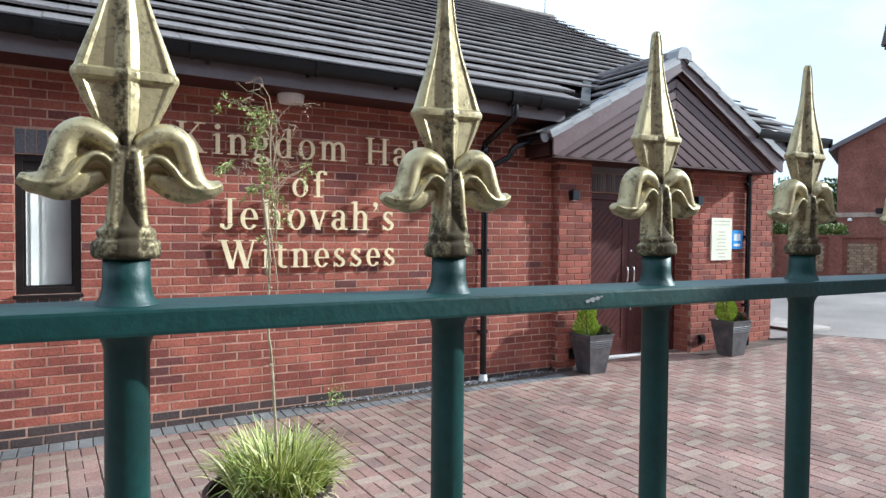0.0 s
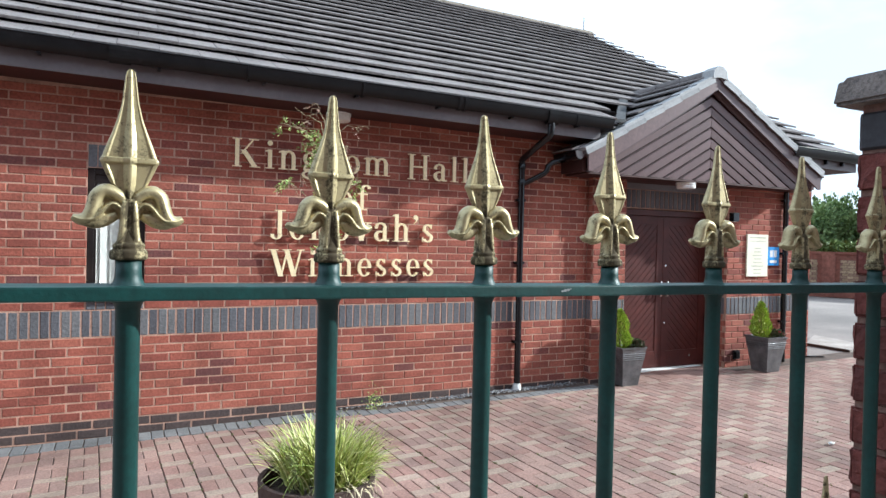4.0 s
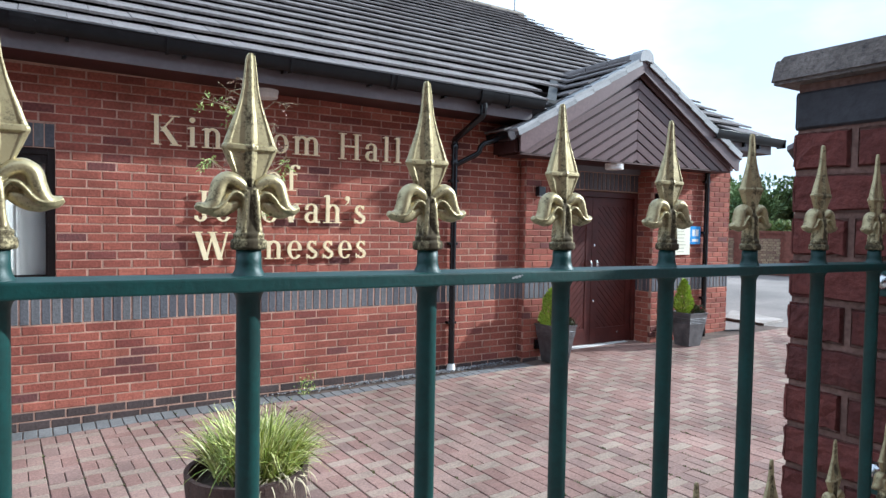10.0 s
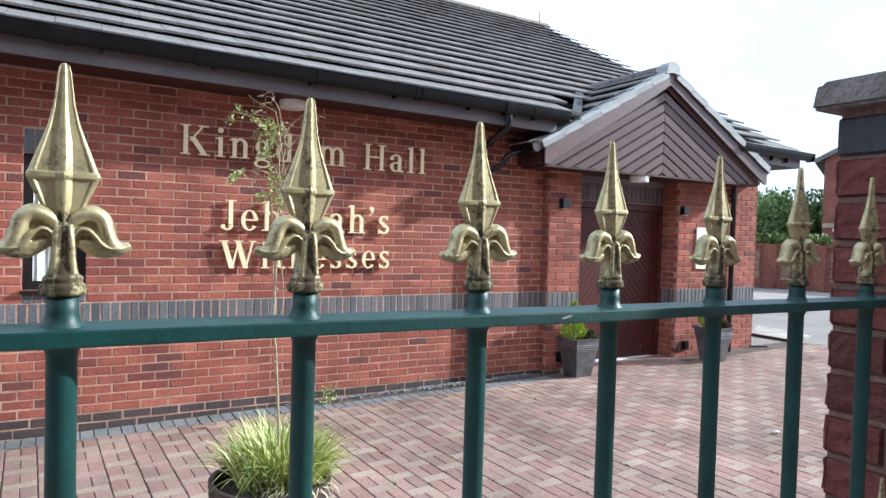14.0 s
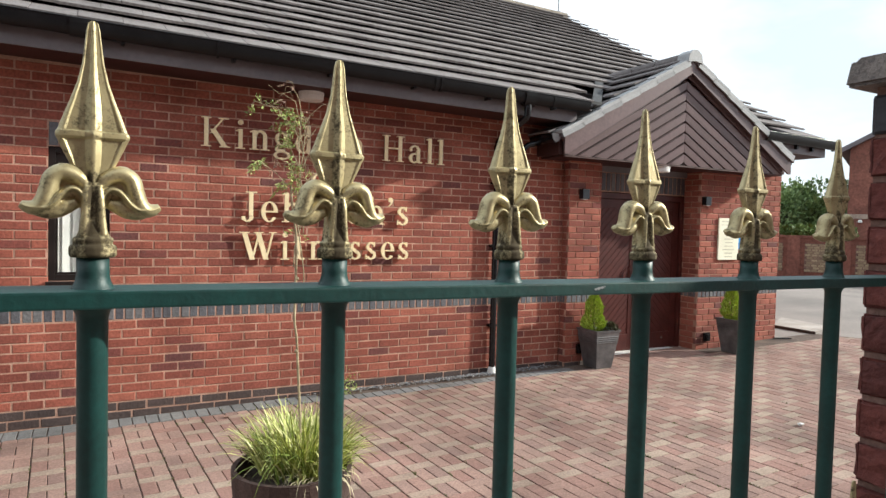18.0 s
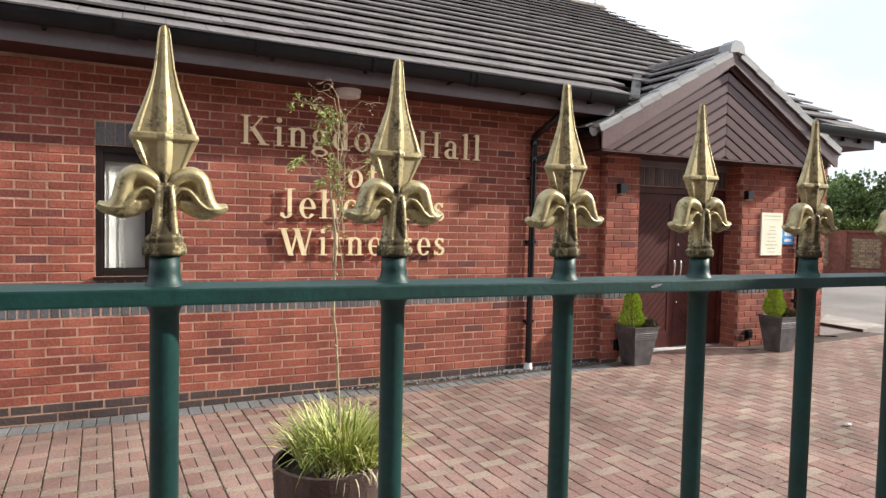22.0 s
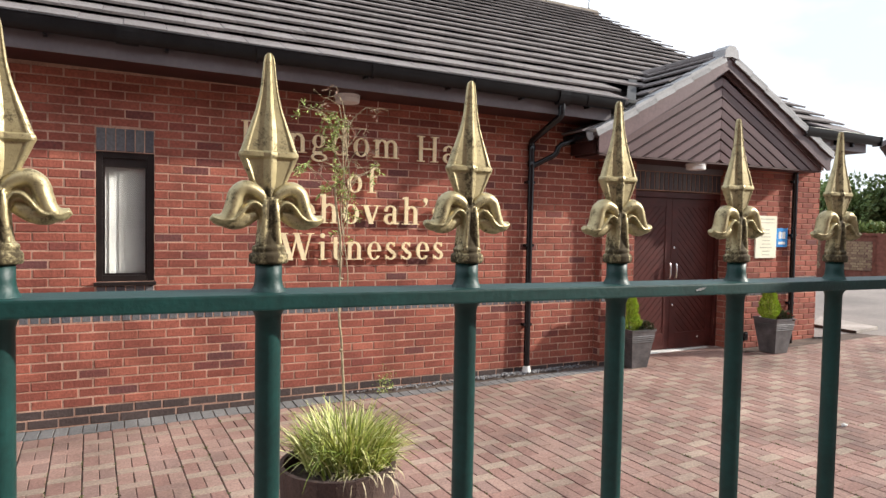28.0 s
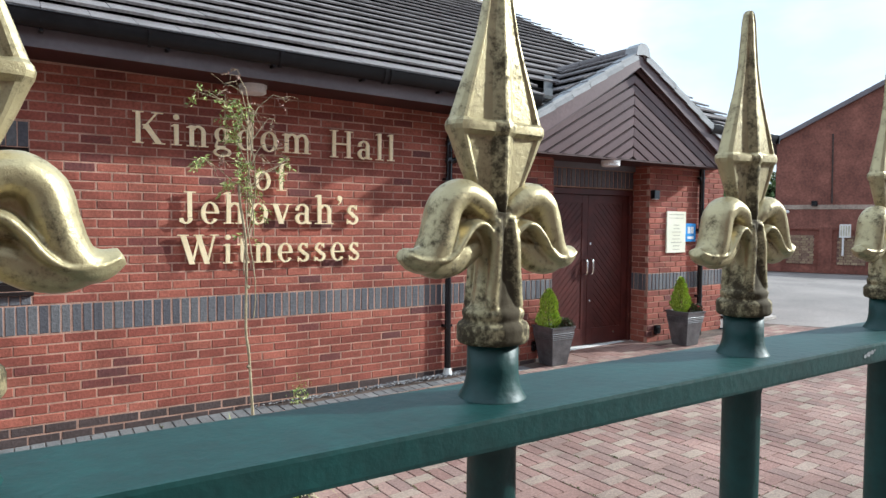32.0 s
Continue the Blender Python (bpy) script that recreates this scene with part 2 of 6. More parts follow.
VINELEAF = material("vine_leaf", [(0.15, 0.22, 0.04), (0.23, 0.33, 0.07), (0.38, 0.44, 0.12), (0.54, 0.54, 0.22)], 0.6, scale=20, fine=90, bump=0.1, pieces=True)
VINESTEM = material("vine_stem", [(0.30, 0.24, 0.14), (0.40, 0.33, 0.21)], 0.8, scale=20, fine=120, bump=0.4)
TREELEAF = material("tree_leaf", [(0.10, 0.16, 0.052), (0.17, 0.25, 0.08), (0.25, 0.33, 0.12)], 0.6, scale=0.8, fine=8, bump=0.0, pieces=True)
HEDGELEAF = material("hedge_leaf", [(0.06, 0.10, 0.018), (0.10, 0.15, 0.025), (0.15, 0.19, 0.04)], 0.7, scale=2, fine=10, bump=0.0, pieces=True)
DRYLEAF = material("dry_vine_leaf", [(0.22, 0.13, 0.10), (0.34, 0.22, 0.17), (0.28, 0.20, 0.11)], 0.8, scale=20, fine=90, bump=0.1, pieces=True)
MOSS = material("joint_moss", [(0.06, 0.075, 0.02), (0.11, 0.125, 0.04), (0.17, 0.16, 0.07)], 0.95, scale=20, fine=90, bump=0.2, pieces=True)
BARK = material("bark", [(0.05, 0.04, 0.03), (0.08, 0.06, 0.045)], 0.95, scale=4, fine=20, bump=0.8)
HOUSEBRICK = material("far_brick", [(0.170, 0.063, 0.044), (0.208, 0.082, 0.057)], 0.9, scale=1.5, fine=12, bump=0.2)
FARBUFF = material("far_buff_brick", [(0.25, 0.18, 0.11), (0.34, 0.26, 0.16), (0.20, 0.13, 0.09)], 0.9, scale=4, fine=30, bump=0.3, pieces=True)
STONEBAND = material("stone_band", [(0.30, 0.23, 0.18), (0.36, 0.28, 0.22)], 0.9, scale=2, fine=20, bump=0.2)
CREAM = material("cream_board", [(0.80, 0.78, 0.60), (0.84, 0.82, 0.66)], 0.4, scale=4, fine=60, bump=0.02, var=0.3)
INK = material("faded_ink", [(0.50, 0.47, 0.35), (0.56, 0.53, 0.40)], 0.6, scale=9, fine=90, bump=0.0)
SKYBLUE = material("blue_sign", [(0.02, 0.24, 0.62), (0.03, 0.28, 0.68)], 0.35, scale=9, fine=90, bump=0.0)
PLASTER = material("room_plaster", [(0.5, 0.48, 0.44), (0.56, 0.54, 0.5)], 0.9, scale=2, fine=40, bump=0.1)
RIDGE = material("lichened_ridge_tile", [(0.17, 0.14, 0.11), (0.24, 0.20, 0.155)], 0.9, scale=5, fine=40, bump=0.3, pieces=True, wear=(0.10, 0.085, 0.07), wear_at=(0.55, 0.75))
LEAD = material("lead_flashing", [(0.020, 0.021, 0.023), (0.032, 0.033, 0.036)], 0.75, scale=6, fine=40, bump=0.2)
GLASS = bpy.data.materials.new("window_glass")
GLASS.use_nodes = True
gb = GLASS.node_tree.nodes["Principled BSDF"]
gb.inputs["Roughness"].default_value, gb.inputs["Transmission Weight"].default_value, gb.inputs["IOR"].default_value = 0.02, 1.0, 1.45


# old gold paint over iron: dark tarnish down the stem, round the collar and in blotches, and shade painted beside the
# rib
GOLD = bpy.data.materials.new("tarnished_gold")
GOLD.use_nodes = True
gn, gl = GOLD.node_tree.nodes, GOLD.node_tree.links
gp = gn["Principled BSDF"]
gtc, gsep = gn.new("ShaderNodeTexCoord"), gn.new("ShaderNodeSeparateXYZ")
gl.new(gtc.outputs["Object"], gsep.inputs[0])
ginfo = gn.new("ShaderNodeObjectInfo")


def g_noise(scale, detail=5.0, rough=0.6, stretch=(1, 1, 1)):
    mp, nz = gn.new("ShaderNodeMapping"), gn.new("ShaderNodeTexNoise")
    mp.inputs["Scale"].default_value = stretch
    nz.noise_dimensions = "4D"
    nz.inputs["Scale"].default_value, nz.inputs["Detail"].default_value, nz.inputs["Roughness"].default_value = scale, detail, rough
    wv = gn.new("ShaderNodeMath")
    wv.operation, wv.inputs[1].default_value = "MULTIPLY", 40.0
    gl.new(ginfo.outputs["Random"], wv.inputs[0])
    gl.new(wv.outputs[0], nz.inputs["W"])
    gl.new(gtc.outputs["Object"], mp.inputs[0])
    gl.new(mp.outputs[0], nz.inputs["Vector"])
    return nz.outputs["Fac"]


def g_map(value, a, b, lo=0.0, hi=1.0):
    mr = gn.new("ShaderNodeMapRange")
    mr.interpolation_type = "SMOOTHSTEP"
    for key, v in (("From Min", a), ("From Max", b), ("To Min", lo), ("To Max", hi)):
        mr.inputs[key].default_value = v
    gl.new(value, mr.inputs["Value"])
    return mr.outputs[0]


def g_math(op, a, b):
    mt = gn.new("ShaderNodeMath")
    mt.operation = op
    for k, v in enumerate((a, b)):
        if isinstance(v, (int, float)):
            mt.inputs[k].default_value = v
        else:
            gl.new(v, mt.inputs[k])
    return mt.outputs[0]


g_absx = g_math("ABSOLUTE", gsep.outputs["X"], 0.0)
g_stem = g_math("MULTIPLY", g_map(g_absx, 0.0042, 0.0015), g_map(gsep.outputs["Z"], 0.052, 0.042))
g_foot = g_map(gsep.outputs["Z"], 0.028, 0.004)
g_belt = g_math("MULTIPLY", g_map(gsep.outputs["Z"], 0.058, 0.064), g_map(gsep.outputs["Z"], 0.075, 0.068))
# rib's left flank darkened: crease dirt, plus its shaded side put into the colour
g_rib_shade = g_math("MULTIPLY", g_math("MULTIPLY", g_map(gsep.outputs["X"], 0.0006, -0.0008), g_map(gsep.outputs["X"], -0.0052, -0.0032)), g_math("MULTIPLY", g_map(gsep.outputs["Z"], 0.13, 0.08), g_map(ginfo.outputs["Random"], 0.0, 1.0, 0.15, 1.0)))
g_sum = g_math("ADD", g_math("ADD", g_math("MULTIPLY", g_stem, 0.20), g_math("MULTIPLY", g_foot, 0.19)), g_math("ADD", g_math("MULTIPLY", g_belt, 0.02), g_math("MULTIPLY", g_rib_shade, 0.14)))
g_blot = g_math("ADD", g_noise(115.0, 8.0, 0.76), g_sum)
g_fine = g_noise(520.0, 4.0, 0.7)
g_mask = g_map(g_math("ADD", g_math("MULTIPLY", g_blot, 0.66), g_math("MULTIPLY", g_fine, 0.34)), 0.475, 0.67)
gmix = gn.new("ShaderNodeMix")
gmix.data_type = "RGBA"
gmix.inputs["B"].default_value = (0.066, 0.050, 0.027, 1)
gtone = gn.new("ShaderNodeMix")
gtone.data_type = "RGBA"
gtone.inputs["A"].default_value, gtone.inputs["B"].default_value = (0.290, 0.240, 0.125, 1), (0.570, 0.485, 0.275, 1)
gl.new(g_noise(38.0), gtone.inputs["Factor"])
gl.new(gtone.outputs["Result"], gmix.inputs["A"])
gl.new(g_mask, gmix.inputs["Factor"])
gl.new(gmix.outputs["Result"], gp.inputs["Base Color"])
gl.new(g_map(g_mask, 0.0, 1.0, 0.43, 0.85), gp.inputs["Roughness"])
gp.inputs["Metallic"].default_value = 0.55
gbump = gn.new("ShaderNodeBump")
gbump.inputs["Strength"].default_value, gbump.inputs["Distance"].default_value = 0.32, 0.0008
gl.new(g_math("ADD", g_fine, g_blot), gbump.inputs["Height"])
gl.new(gbump.outputs[0], gp.inputs["Normal"])


# ---- builders ----
def part(name, bm, mat, parent=None, label="", smooth=False):
    me = bpy.data.meshes.new(name)
    bm.to_mesh(me)
    bm.free()
    me.materials.append(mat)
    if smooth:
        me.shade_smooth()
        me.set_sharp_from_angle(angle=radians(45))
    ob = new(name, me)
    ob.parent = parent
    if label:
        ob["label"] = label
    return ob


def thing(name, label, category, group="", kind="", at=(0, 0, 0)):
    ob = new(name)
    ob.location = at
    return tagged(ob, label, category, group, kind)


def add_box(bm, x0, x1, y0, y1, z0, z1, m=None, bevel=0.0):
    mm = Matrix.LocRotScale(((x0 + x1) / 2, (y0 + y1) / 2, (z0 + z1) / 2), None, (abs(x1 - x0), abs(y1 - y0), abs(z1 - z0)))
    r = bmesh.ops.create_cube(bm, size=1, matrix=(m @ mm) if m else mm)
    if bevel:
        ed = list({e for v in r["verts"] for e in v.link_edges})
        bmesh.ops.bevel(bm, geom=ed, offset=bevel, segments=2, affect="EDGES", profile=0.7)


def box(x0, x1, y0, y1, z0, z1, m=None, bevel=0.0):
    bm = bmesh.new()
    add_box(bm, x0, x1, y0, y1, z0, z1, m, bevel)
    return bm


def add_tube(bm, pts, radius, seg=10, flat=1.0, caps=True):
    """A tube along pts; radius: one number or one a point."""
    pts = [Vector(p) for p in pts]
    rings, side = [], None
    for i, p in enumerate(pts):
        d = (pts[min(i + 1, len(pts) - 1)] - pts[max(i - 1, 0)]).normalized()
        if side is None:
            side = d.cross(Vector((0, 1, 0)) if abs(d.y) < 0.9 else Vector((1, 0, 0))).normalized()
        side = (side - d * side.dot(d)).normalized()
        other = d.cross(side)
        r = radius[i] if isinstance(radius, (list, tuple)) else radius
        rings.append([bm.verts.new(p + side * (r * math.cos(a)) + other * (r * flat * math.sin(a))) for a in (2 * math.pi * k / seg for k in range(seg))])
    for a, b in zip(rings, rings[1:]):
        for k in range(seg):
            bm.faces.new((a[k], a[(k + 1) % seg], b[(k + 1) % seg], b[k]))
    if caps:
        bm.faces.new(rings[0][::-1])
        bm.faces.new(rings[-1])


def eased(pts, radii, n=4):
    """The same path and radii, rounded between the given points."""
    p = [Vector((*a, r)) for a, r in zip(pts, radii)]
    out = []
    for k in range(len(p) - 1):
        a, b, c, d = p[max(k - 1, 0)], p[k], p[k + 1], p[min(k + 2, len(p) - 1)]
        for q in range(n):
            t = q / n
            out.append(b + ((c - a) * t + (a * 2 - b * 5 + c * 4 - d) * t * t + (b * 3 - a - c * 3 + d) * t ** 3) * 0.5)
    out.append(p[-1])
    return [(v[0], 0.0, v[1]) for v in out], [max(v[2], 0.0004) for v in out]


def tube(pts, radius, seg=10, flat=1.0):
    bm = bmesh.new()
    add_tube(bm, pts, radius, seg, flat)
    bmesh.ops.recalc_face_normals(bm, faces=bm.faces)
    return bm


def lathe(profile, seg=24, at=(0, 0, 0)):
    """Turned solid from (radius, height) pairs."""
    bm = bmesh.new()
    rings = [[bm.verts.new((at[0] + r * math.cos(2 * math.pi * k / seg), at[1] + r * math.sin(2 * math.pi * k / seg), at[2] + z)) for k in range(seg)] for r, z in profile]
    for a, b in zip(rings, rings[1:]):
        for k in range(seg):
            bm.faces.new((a[k], a[(k + 1) % seg], b[(k + 1) % seg], b[k]))
    bm.faces.new(rings[0][::-1])
    bm.faces.new(rings[-1])
    bmesh.ops.recalc_face_normals(bm, faces=bm.faces)
    return bm


def prism(poly, y0, y1):
    """A polygon in x and z, made thick from y0 to y1."""
    bm = bmesh.new()
    a = [bm.verts.new((x, y0, z)) for x, z in poly]
    b = [bm.verts.new((x, y1, z)) for x, z in poly]
    bm.faces.new(a)
    bm.faces.new(b[::-1])
    for k in range(len(poly)):
        bm.faces.new((a[k], b[k], b[(k + 1) % len(poly)], a[(k + 1) % len(poly)]))
    bmesh.ops.recalc_face_normals(bm, faces=bm.faces)
    return bm


def piece_shape(w, h, d, c, rough=0.0, seed=0):
    """A block w wide (x), h high (z), d deep, face at y = 0 towards -y, its face edges chamfered by c. rough: an uneven, split face."""
    x, z = w / 2, h / 2
    ring = lambda ix, y: [(-x + ix, y, -z + ix), (x - ix, y, -z + ix), (x - ix, y, z - ix), (-x + ix, y, z - ix)]
    v = ring(0, d) + ring(0, c) + ring(c, 0)
    f = [(0 + k, 0 + (k + 1) % 4, 4 + (k + 1) % 4, 4 + k) for k in range(4)] + [(4 + k, 4 + (k + 1) % 4, 8 + (k + 1) % 4, 8 + k) for k in range(4)]
    if not rough:
        return v, f + [(8, 9, 10, 11)]
    rng = random.Random(seed)
    nx, nz = 5, 3
    base = len(v)
    idx = {}
    for i in range(nx + 1):
        for j in range(nz + 1):
            edge = i in (0, nx) or j in (0, nz)
            px, pz = -x + c + (w - 2 * c) * i / nx, -z + c + (h - 2 * c) * j / nz
            py = rng.uniform(-rough, rough * 0.4) * (0.5 if edge else 1.0)
            idx[i, j] = len(v)
            v.append((px + (0 if edge else rng.uniform(-.006, .006)), py, pz + rng.uniform(-.003, .003)))
    for i in range(nx):
        for j in range(nz):
            f.append((idx[i, j], idx[i + 1, j], idx[i + 1, j + 1], idx[i, j + 1]))
    rim = [idx[i, 0] for i in range(nx + 1)] + [idx[nx, j] for j in range(1, nz + 1)] + [idx[i, nz] for i in range(nx - 1, -1, -1)] + [idx[0, j] for j in range(nz - 1, 0, -1)]
    f = f[:4] + f[8:]
    # skirt from the face's rim to the sides
    for a, b in zip(rim, rim[1:] + rim[:1]):
        va, vb = v[a], v[b]
        f.append((a, b, len(v) + 1, len(v)))
        v.append((max(-x, min(x, va[0] * 1.06)), c + .004, max(-z, min(z, va[2] * 1.1))))
        v.append((max(-x, min(x, vb[0] * 1.06)), c + .004, max(-z, min(z, vb[2] * 1.1))))
    return v, f


PIECES = []          # singles, made last
JOINED = {}          # (parent name, part name) -> verts, faces, material, parent


def lay(parent, name, mat, shape, m, single):
    if single:
        PIECES.append((parent, name, mat, shape, m))
        return
    key = (parent.name, name, mat.name)
    V, F, _, _ = JOINED.setdefault(key, ([], [], mat, parent))
    v, f = shape
    base = len(V)
    a = np.array(v) @ np.array(m.to_3x3()).T + np.array(m.translation)
    V.extend(map(tuple, a))
    F.extend(tuple(base + k for k in q) for q in f)


def flush_pieces():
    cache = {}
    for key, (V, F, mat, parent) in JOINED.items():
        me = bpy.data.meshes.new(key[1])
        me.from_pydata(V, [], F)
        me.materials.append(mat)
        ob = new(key[1], me)
        ob.parent = parent
        ob["kind"] = "stuff"
    for parent, name, mat, shape, m in PIECES:
        key = (name, mat.name, id(shape[0]))
        if key not in cache:
            me = bpy.data.meshes.new(name)
            me.from_pydata(shape[0], [], shape[1])
            me.materials.append(mat)
            cache[key] = me
        ob = new(name, cache[key])
        ob.parent = parent
        ob.matrix_basis = m


SHAPES = {}


def shape_of(w, h, d=0.03, c=0.004, rough=0.0, seed=0):
    key = (round(w, 4), round(h, 4), round(d, 4), c, rough, seed)
    if key not in SHAPES:
        SHAPES[key] = piece_shape(w, h, d, c, rough, seed)
    return SHAPES[key]


def face_frame(origin, along, out):
    """Pose of a wall face: local x along, local -y out, z up."""
    a, o = Vector(along), Vector(out)
    m = Matrix.Identity(4)
    m.col[0][:3], m.col[1][:3], m.col[2][:3], m.col[3][:3] = a, -o, (0, 0, 1), origin
    return m


def spans_minus(a, b, holes):
    out = [(a, b)]
    for h0, h1 in holes:
        nxt = []
        for s0, s1 in out:
            if h1 <= s0 or h0 >= s1:
                nxt.append((s0, s1))
            else:
                if h0 - s0 > 0.02:
                    nxt.append((s0, h0))
                if s1 - h1 > 0.02:
                    nxt.append((h1, s1))
        out = nxt
    return out


BRICK, COURSE, SOLDIER = 0.2172, 0.0717, 0.0717        # stretcher and soldier pitches along the wall, course height above the band


def brickwork(parent, frame_m, length, top, holes=(), phase=0.0, near=lambda x, z: False, base=0.0, shift=0, slip=(0.0, 0.0, 0.0)):
    """Stretcher bond with a dark plinth, a soldier band and red brick. holes: (x0, x1, z0, z1) in the face's own x and z. slip: how far plinth, lower courses and band stand off the upper bond."""
    rows = [(0.075 * k, 0.075, "plinth" if k < 2 else "red", k, slip[0] if k < 2 else slip[1]) for k in range(-1, 11)] + [(0.827, 0.222, "band", 0, slip[2])] + [(1.049 + COURSE * k, COURSE, "red", k, 0.0) for k in range(60)]
    for i, (z, h, kind, bond, off) in enumerate(rows):
        if z + h > top + 0.03 or z + h < base:
            continue
        cut = [(a, b) for a, b, c0, c1 in holes if c0 < z + h - 0.01 and c1 > z + 0.01]
        for s0, s1 in spans_minus(0.0, length, cut):
            pitch = SOLDIER if kind == "band" else BRICK
            off_x = phase + off if kind == "band" else phase + off + (BRICK / 2 if (bond + shift) % 2 else 0.0)
            k = math.floor((s0 - off_x) / pitch)
            while True:
                a, b = off_x + k * pitch + 0.005, off_x + (k + 1) * pitch - 0.005
                k += 1
                if a >= s1:
                    break
                a, b = max(a, s0 + 0.0), min(b, s1 - 0.0)
                if b - a < 0.02:
                    continue
                mat = {"plinth": PLINTH, "red": RED, "band": BLUE}[kind]
                rng = random.Random(int((a + 50) * 997) * 31 + i)
                if kind == "red" and rng.random() < 0.085:
                    mat = DARKRED
                # hand-laid: a little out of line, some bricks short
                w = round(b - a - rng.choice((0.0, 0.0, 0.0, 0.002, 0.004)), 3)
                m = frame_m @ Matrix.Translation(((a + b) / 2 + rng.uniform(-0.0018, 0.0018), rng.uniform(-0.0022, 0.0012), z + h / 2 + rng.uniform(-0.0010, 0.0010))) @ Matrix.Rotation(rng.uniform(-0.006, 0.006), 4, "Y")
                lay(parent, "soldier_brick" if kind == "band" else "brick", mat, shape_of(w, h - 0.0098), m, near((a + b) / 2, z))


def zg(x):
    """Height of the ground, which rises gently to the right."""
    return 0.0205 * (max(-9.0, min(10.0, x)) + 4.5)


def fused(bm, voxel=0.0):
    """Overlapping solids made one skin: by a fine remesh, or exactly."""
    me = bpy.data.meshes.new("fusing")
    bm.to_mesh(me)
    bm.free()
    ob = new("fusing", me)
    if voxel:
        mod = ob.modifiers.new("skin", "REMESH")
        mod.mode, mod.voxel_size, mod.adaptivity = "VOXEL", voxel, 0.0
        sm = ob.modifiers.new("even", "SMOOTH")
        sm.factor, sm.iterations = 0.5, 1
    else:
        mod = ob.modifiers.new("skin", "BOOLEAN")
        other = new("fusing_seed", me.copy())
        mod.operation, mod.solver, mod.use_self, mod.object = "UNION", "EXACT", True, other
    bpy.context.view_layer.update()
    out = bpy.data.meshes.new_from_object(ob.evaluated_get(bpy.context.evaluated_depsgraph_get()))
    res = bmesh.new()
    res.from_mesh(out)
    bpy.data.objects.remove(ob)
    if not voxel:
        bpy.data.objects.remove(other)
    return res


# ---- ground ----
bm = bmesh.new()
xs = [-400, -9, -6, -4.5, 0, 5, 10, 40, 900]
ys = [-400, -20, -5.8, -5.2, 0.4, 12, 40, 900]
gv = [[bm.verts.new((x, y, zg(x) - 0.014)) for y in ys] for x in xs]
for i in range(len(xs) - 1):
    for j in range(len(ys) - 1):
        bm.faces.new((gv[i][j], gv[i + 1][j], gv[i + 1][j + 1], gv[i][j + 1]))
ground = tagged(part("ground", bm, ASPHALT), "pale grey worn asphalt of car park and street", "ground", kind="structure")


def edge_x(y):
    """Where the block paving ends and the asphalt begins."""
    return 5.55 - (y - 0.2) * 0.52


bm = bmesh.new()
n = 24
lo = [bm.verts.new((-6.2, -5.75 + 5.75 * k / n, zg(-6.2) - 0.009)) for k in range(n + 1)]
cols = [lo]
for x in (-4.5, 0.0, 4.0):
    cols.append([bm.verts.new((x, -5.75 + 5.75 * k / n, zg(x) - 0.009)) for k in range(n + 1)])
cols.append([bm.verts.new((edge_x(-5.75 + 5.75 * k / n), -5.75 + 5.75 * k / n, zg(edge_x(-5.75 + 5.75 * k / n)) - 0.009)) for k in range(n + 1)])
for a, b in zip(cols, cols[1:]):
    for k in range(n):
        bm.faces.new((a[k], b[k], b[k + 1], a[k + 1]))
pavement = tagged(part("pavement", bm, JOINT), "red and buff block paving in paired bond, dry and weathered", "paving", kind="structure")

tilt = math.atan(0.0205)


SKEW = 0.044          # the bond runs a little askew to the wall
PITCHX, PITCHY = 0.1963, 0.280


def paver(x, y, w, l, mat, seed, single, turn=SKEW):
    rng = random.Random(seed)
    m = Matrix.Translation((x, y, zg(x) + rng.uniform(-0.0015, 0.0015))) @ Matrix.Rotation(turn + rng.uniform(-.010, .010), 4, "Z") @ Matrix.Rotation(-tilt + rng.uniform(-.004, .004), 4, "Y") @ Matrix.Rotation(rng.uniform(-.006, .006), 4, "X") @ Matrix.Rotation(-math.pi / 2, 4, "X")
    lay(pavement, "paver", mat, shape_of(w, l, 0.03, 0.0035), m, single)


def grey_row(x):
    """Far and near edge of the grey course, which leaves the wall's foot to the right."""
    f = max(0.0, min(1.0, (x + 2.0) / 0.4))
    return -0.030 - 0.155 * f, -0.245 - 0.090 * f


for k in range(-9, 67):
    cx = -4.483 + PITCHX * k
    stop = grey_row(cx)[1] - 0.006
    for j in range(20):
        mid = -(0.24 if k % 2 else 0.09) - PITCHY * j
        s = k * 1000 + j
        r = random.Random(s)
        buff = BUFFPAVER if r.random() < 0.75 else PAVER
        # two stretchers side by side, then one header below them
        for dx, dy, w, l, mat in ((-0.0482, 0.0, 0.0915, 0.1865, PAVER), (0.0482, 0.0, 0.0915, 0.1865, PAVER), (0.0, -0.140, 0.1885, 0.0875, buff)):
            y = mid + dy
            top, low = min(y + l / 2, stop), max(y - l / 2, -5.70)
            if top - low < 0.035:
                continue
            y, l = (top + low) / 2, top - low
            x = cx - SKEW * y + dx
            if x + 0.11 > edge_x(y):
                continue
            near = -3.6 < x < -0.4 and -4.9 < y < -2.6
            paver(x + r.uniform(-.0012, .0012), y + r.uniform(-.0015, .0015), w, round(l, 3), mat, s + int(dx * 3000) + 7, near and r.random() < 0.60)
    if cx < 0.85:
        for dx in (-0.0494, 0.0494):
            top, low = grey_row(cx + dx)
            paver(cx + dx, (top + low) / 2, 0.0905, round(top - low, 3), GREYPAVER, k * 7 + int(dx * 100) + 5000, False, 0.0)
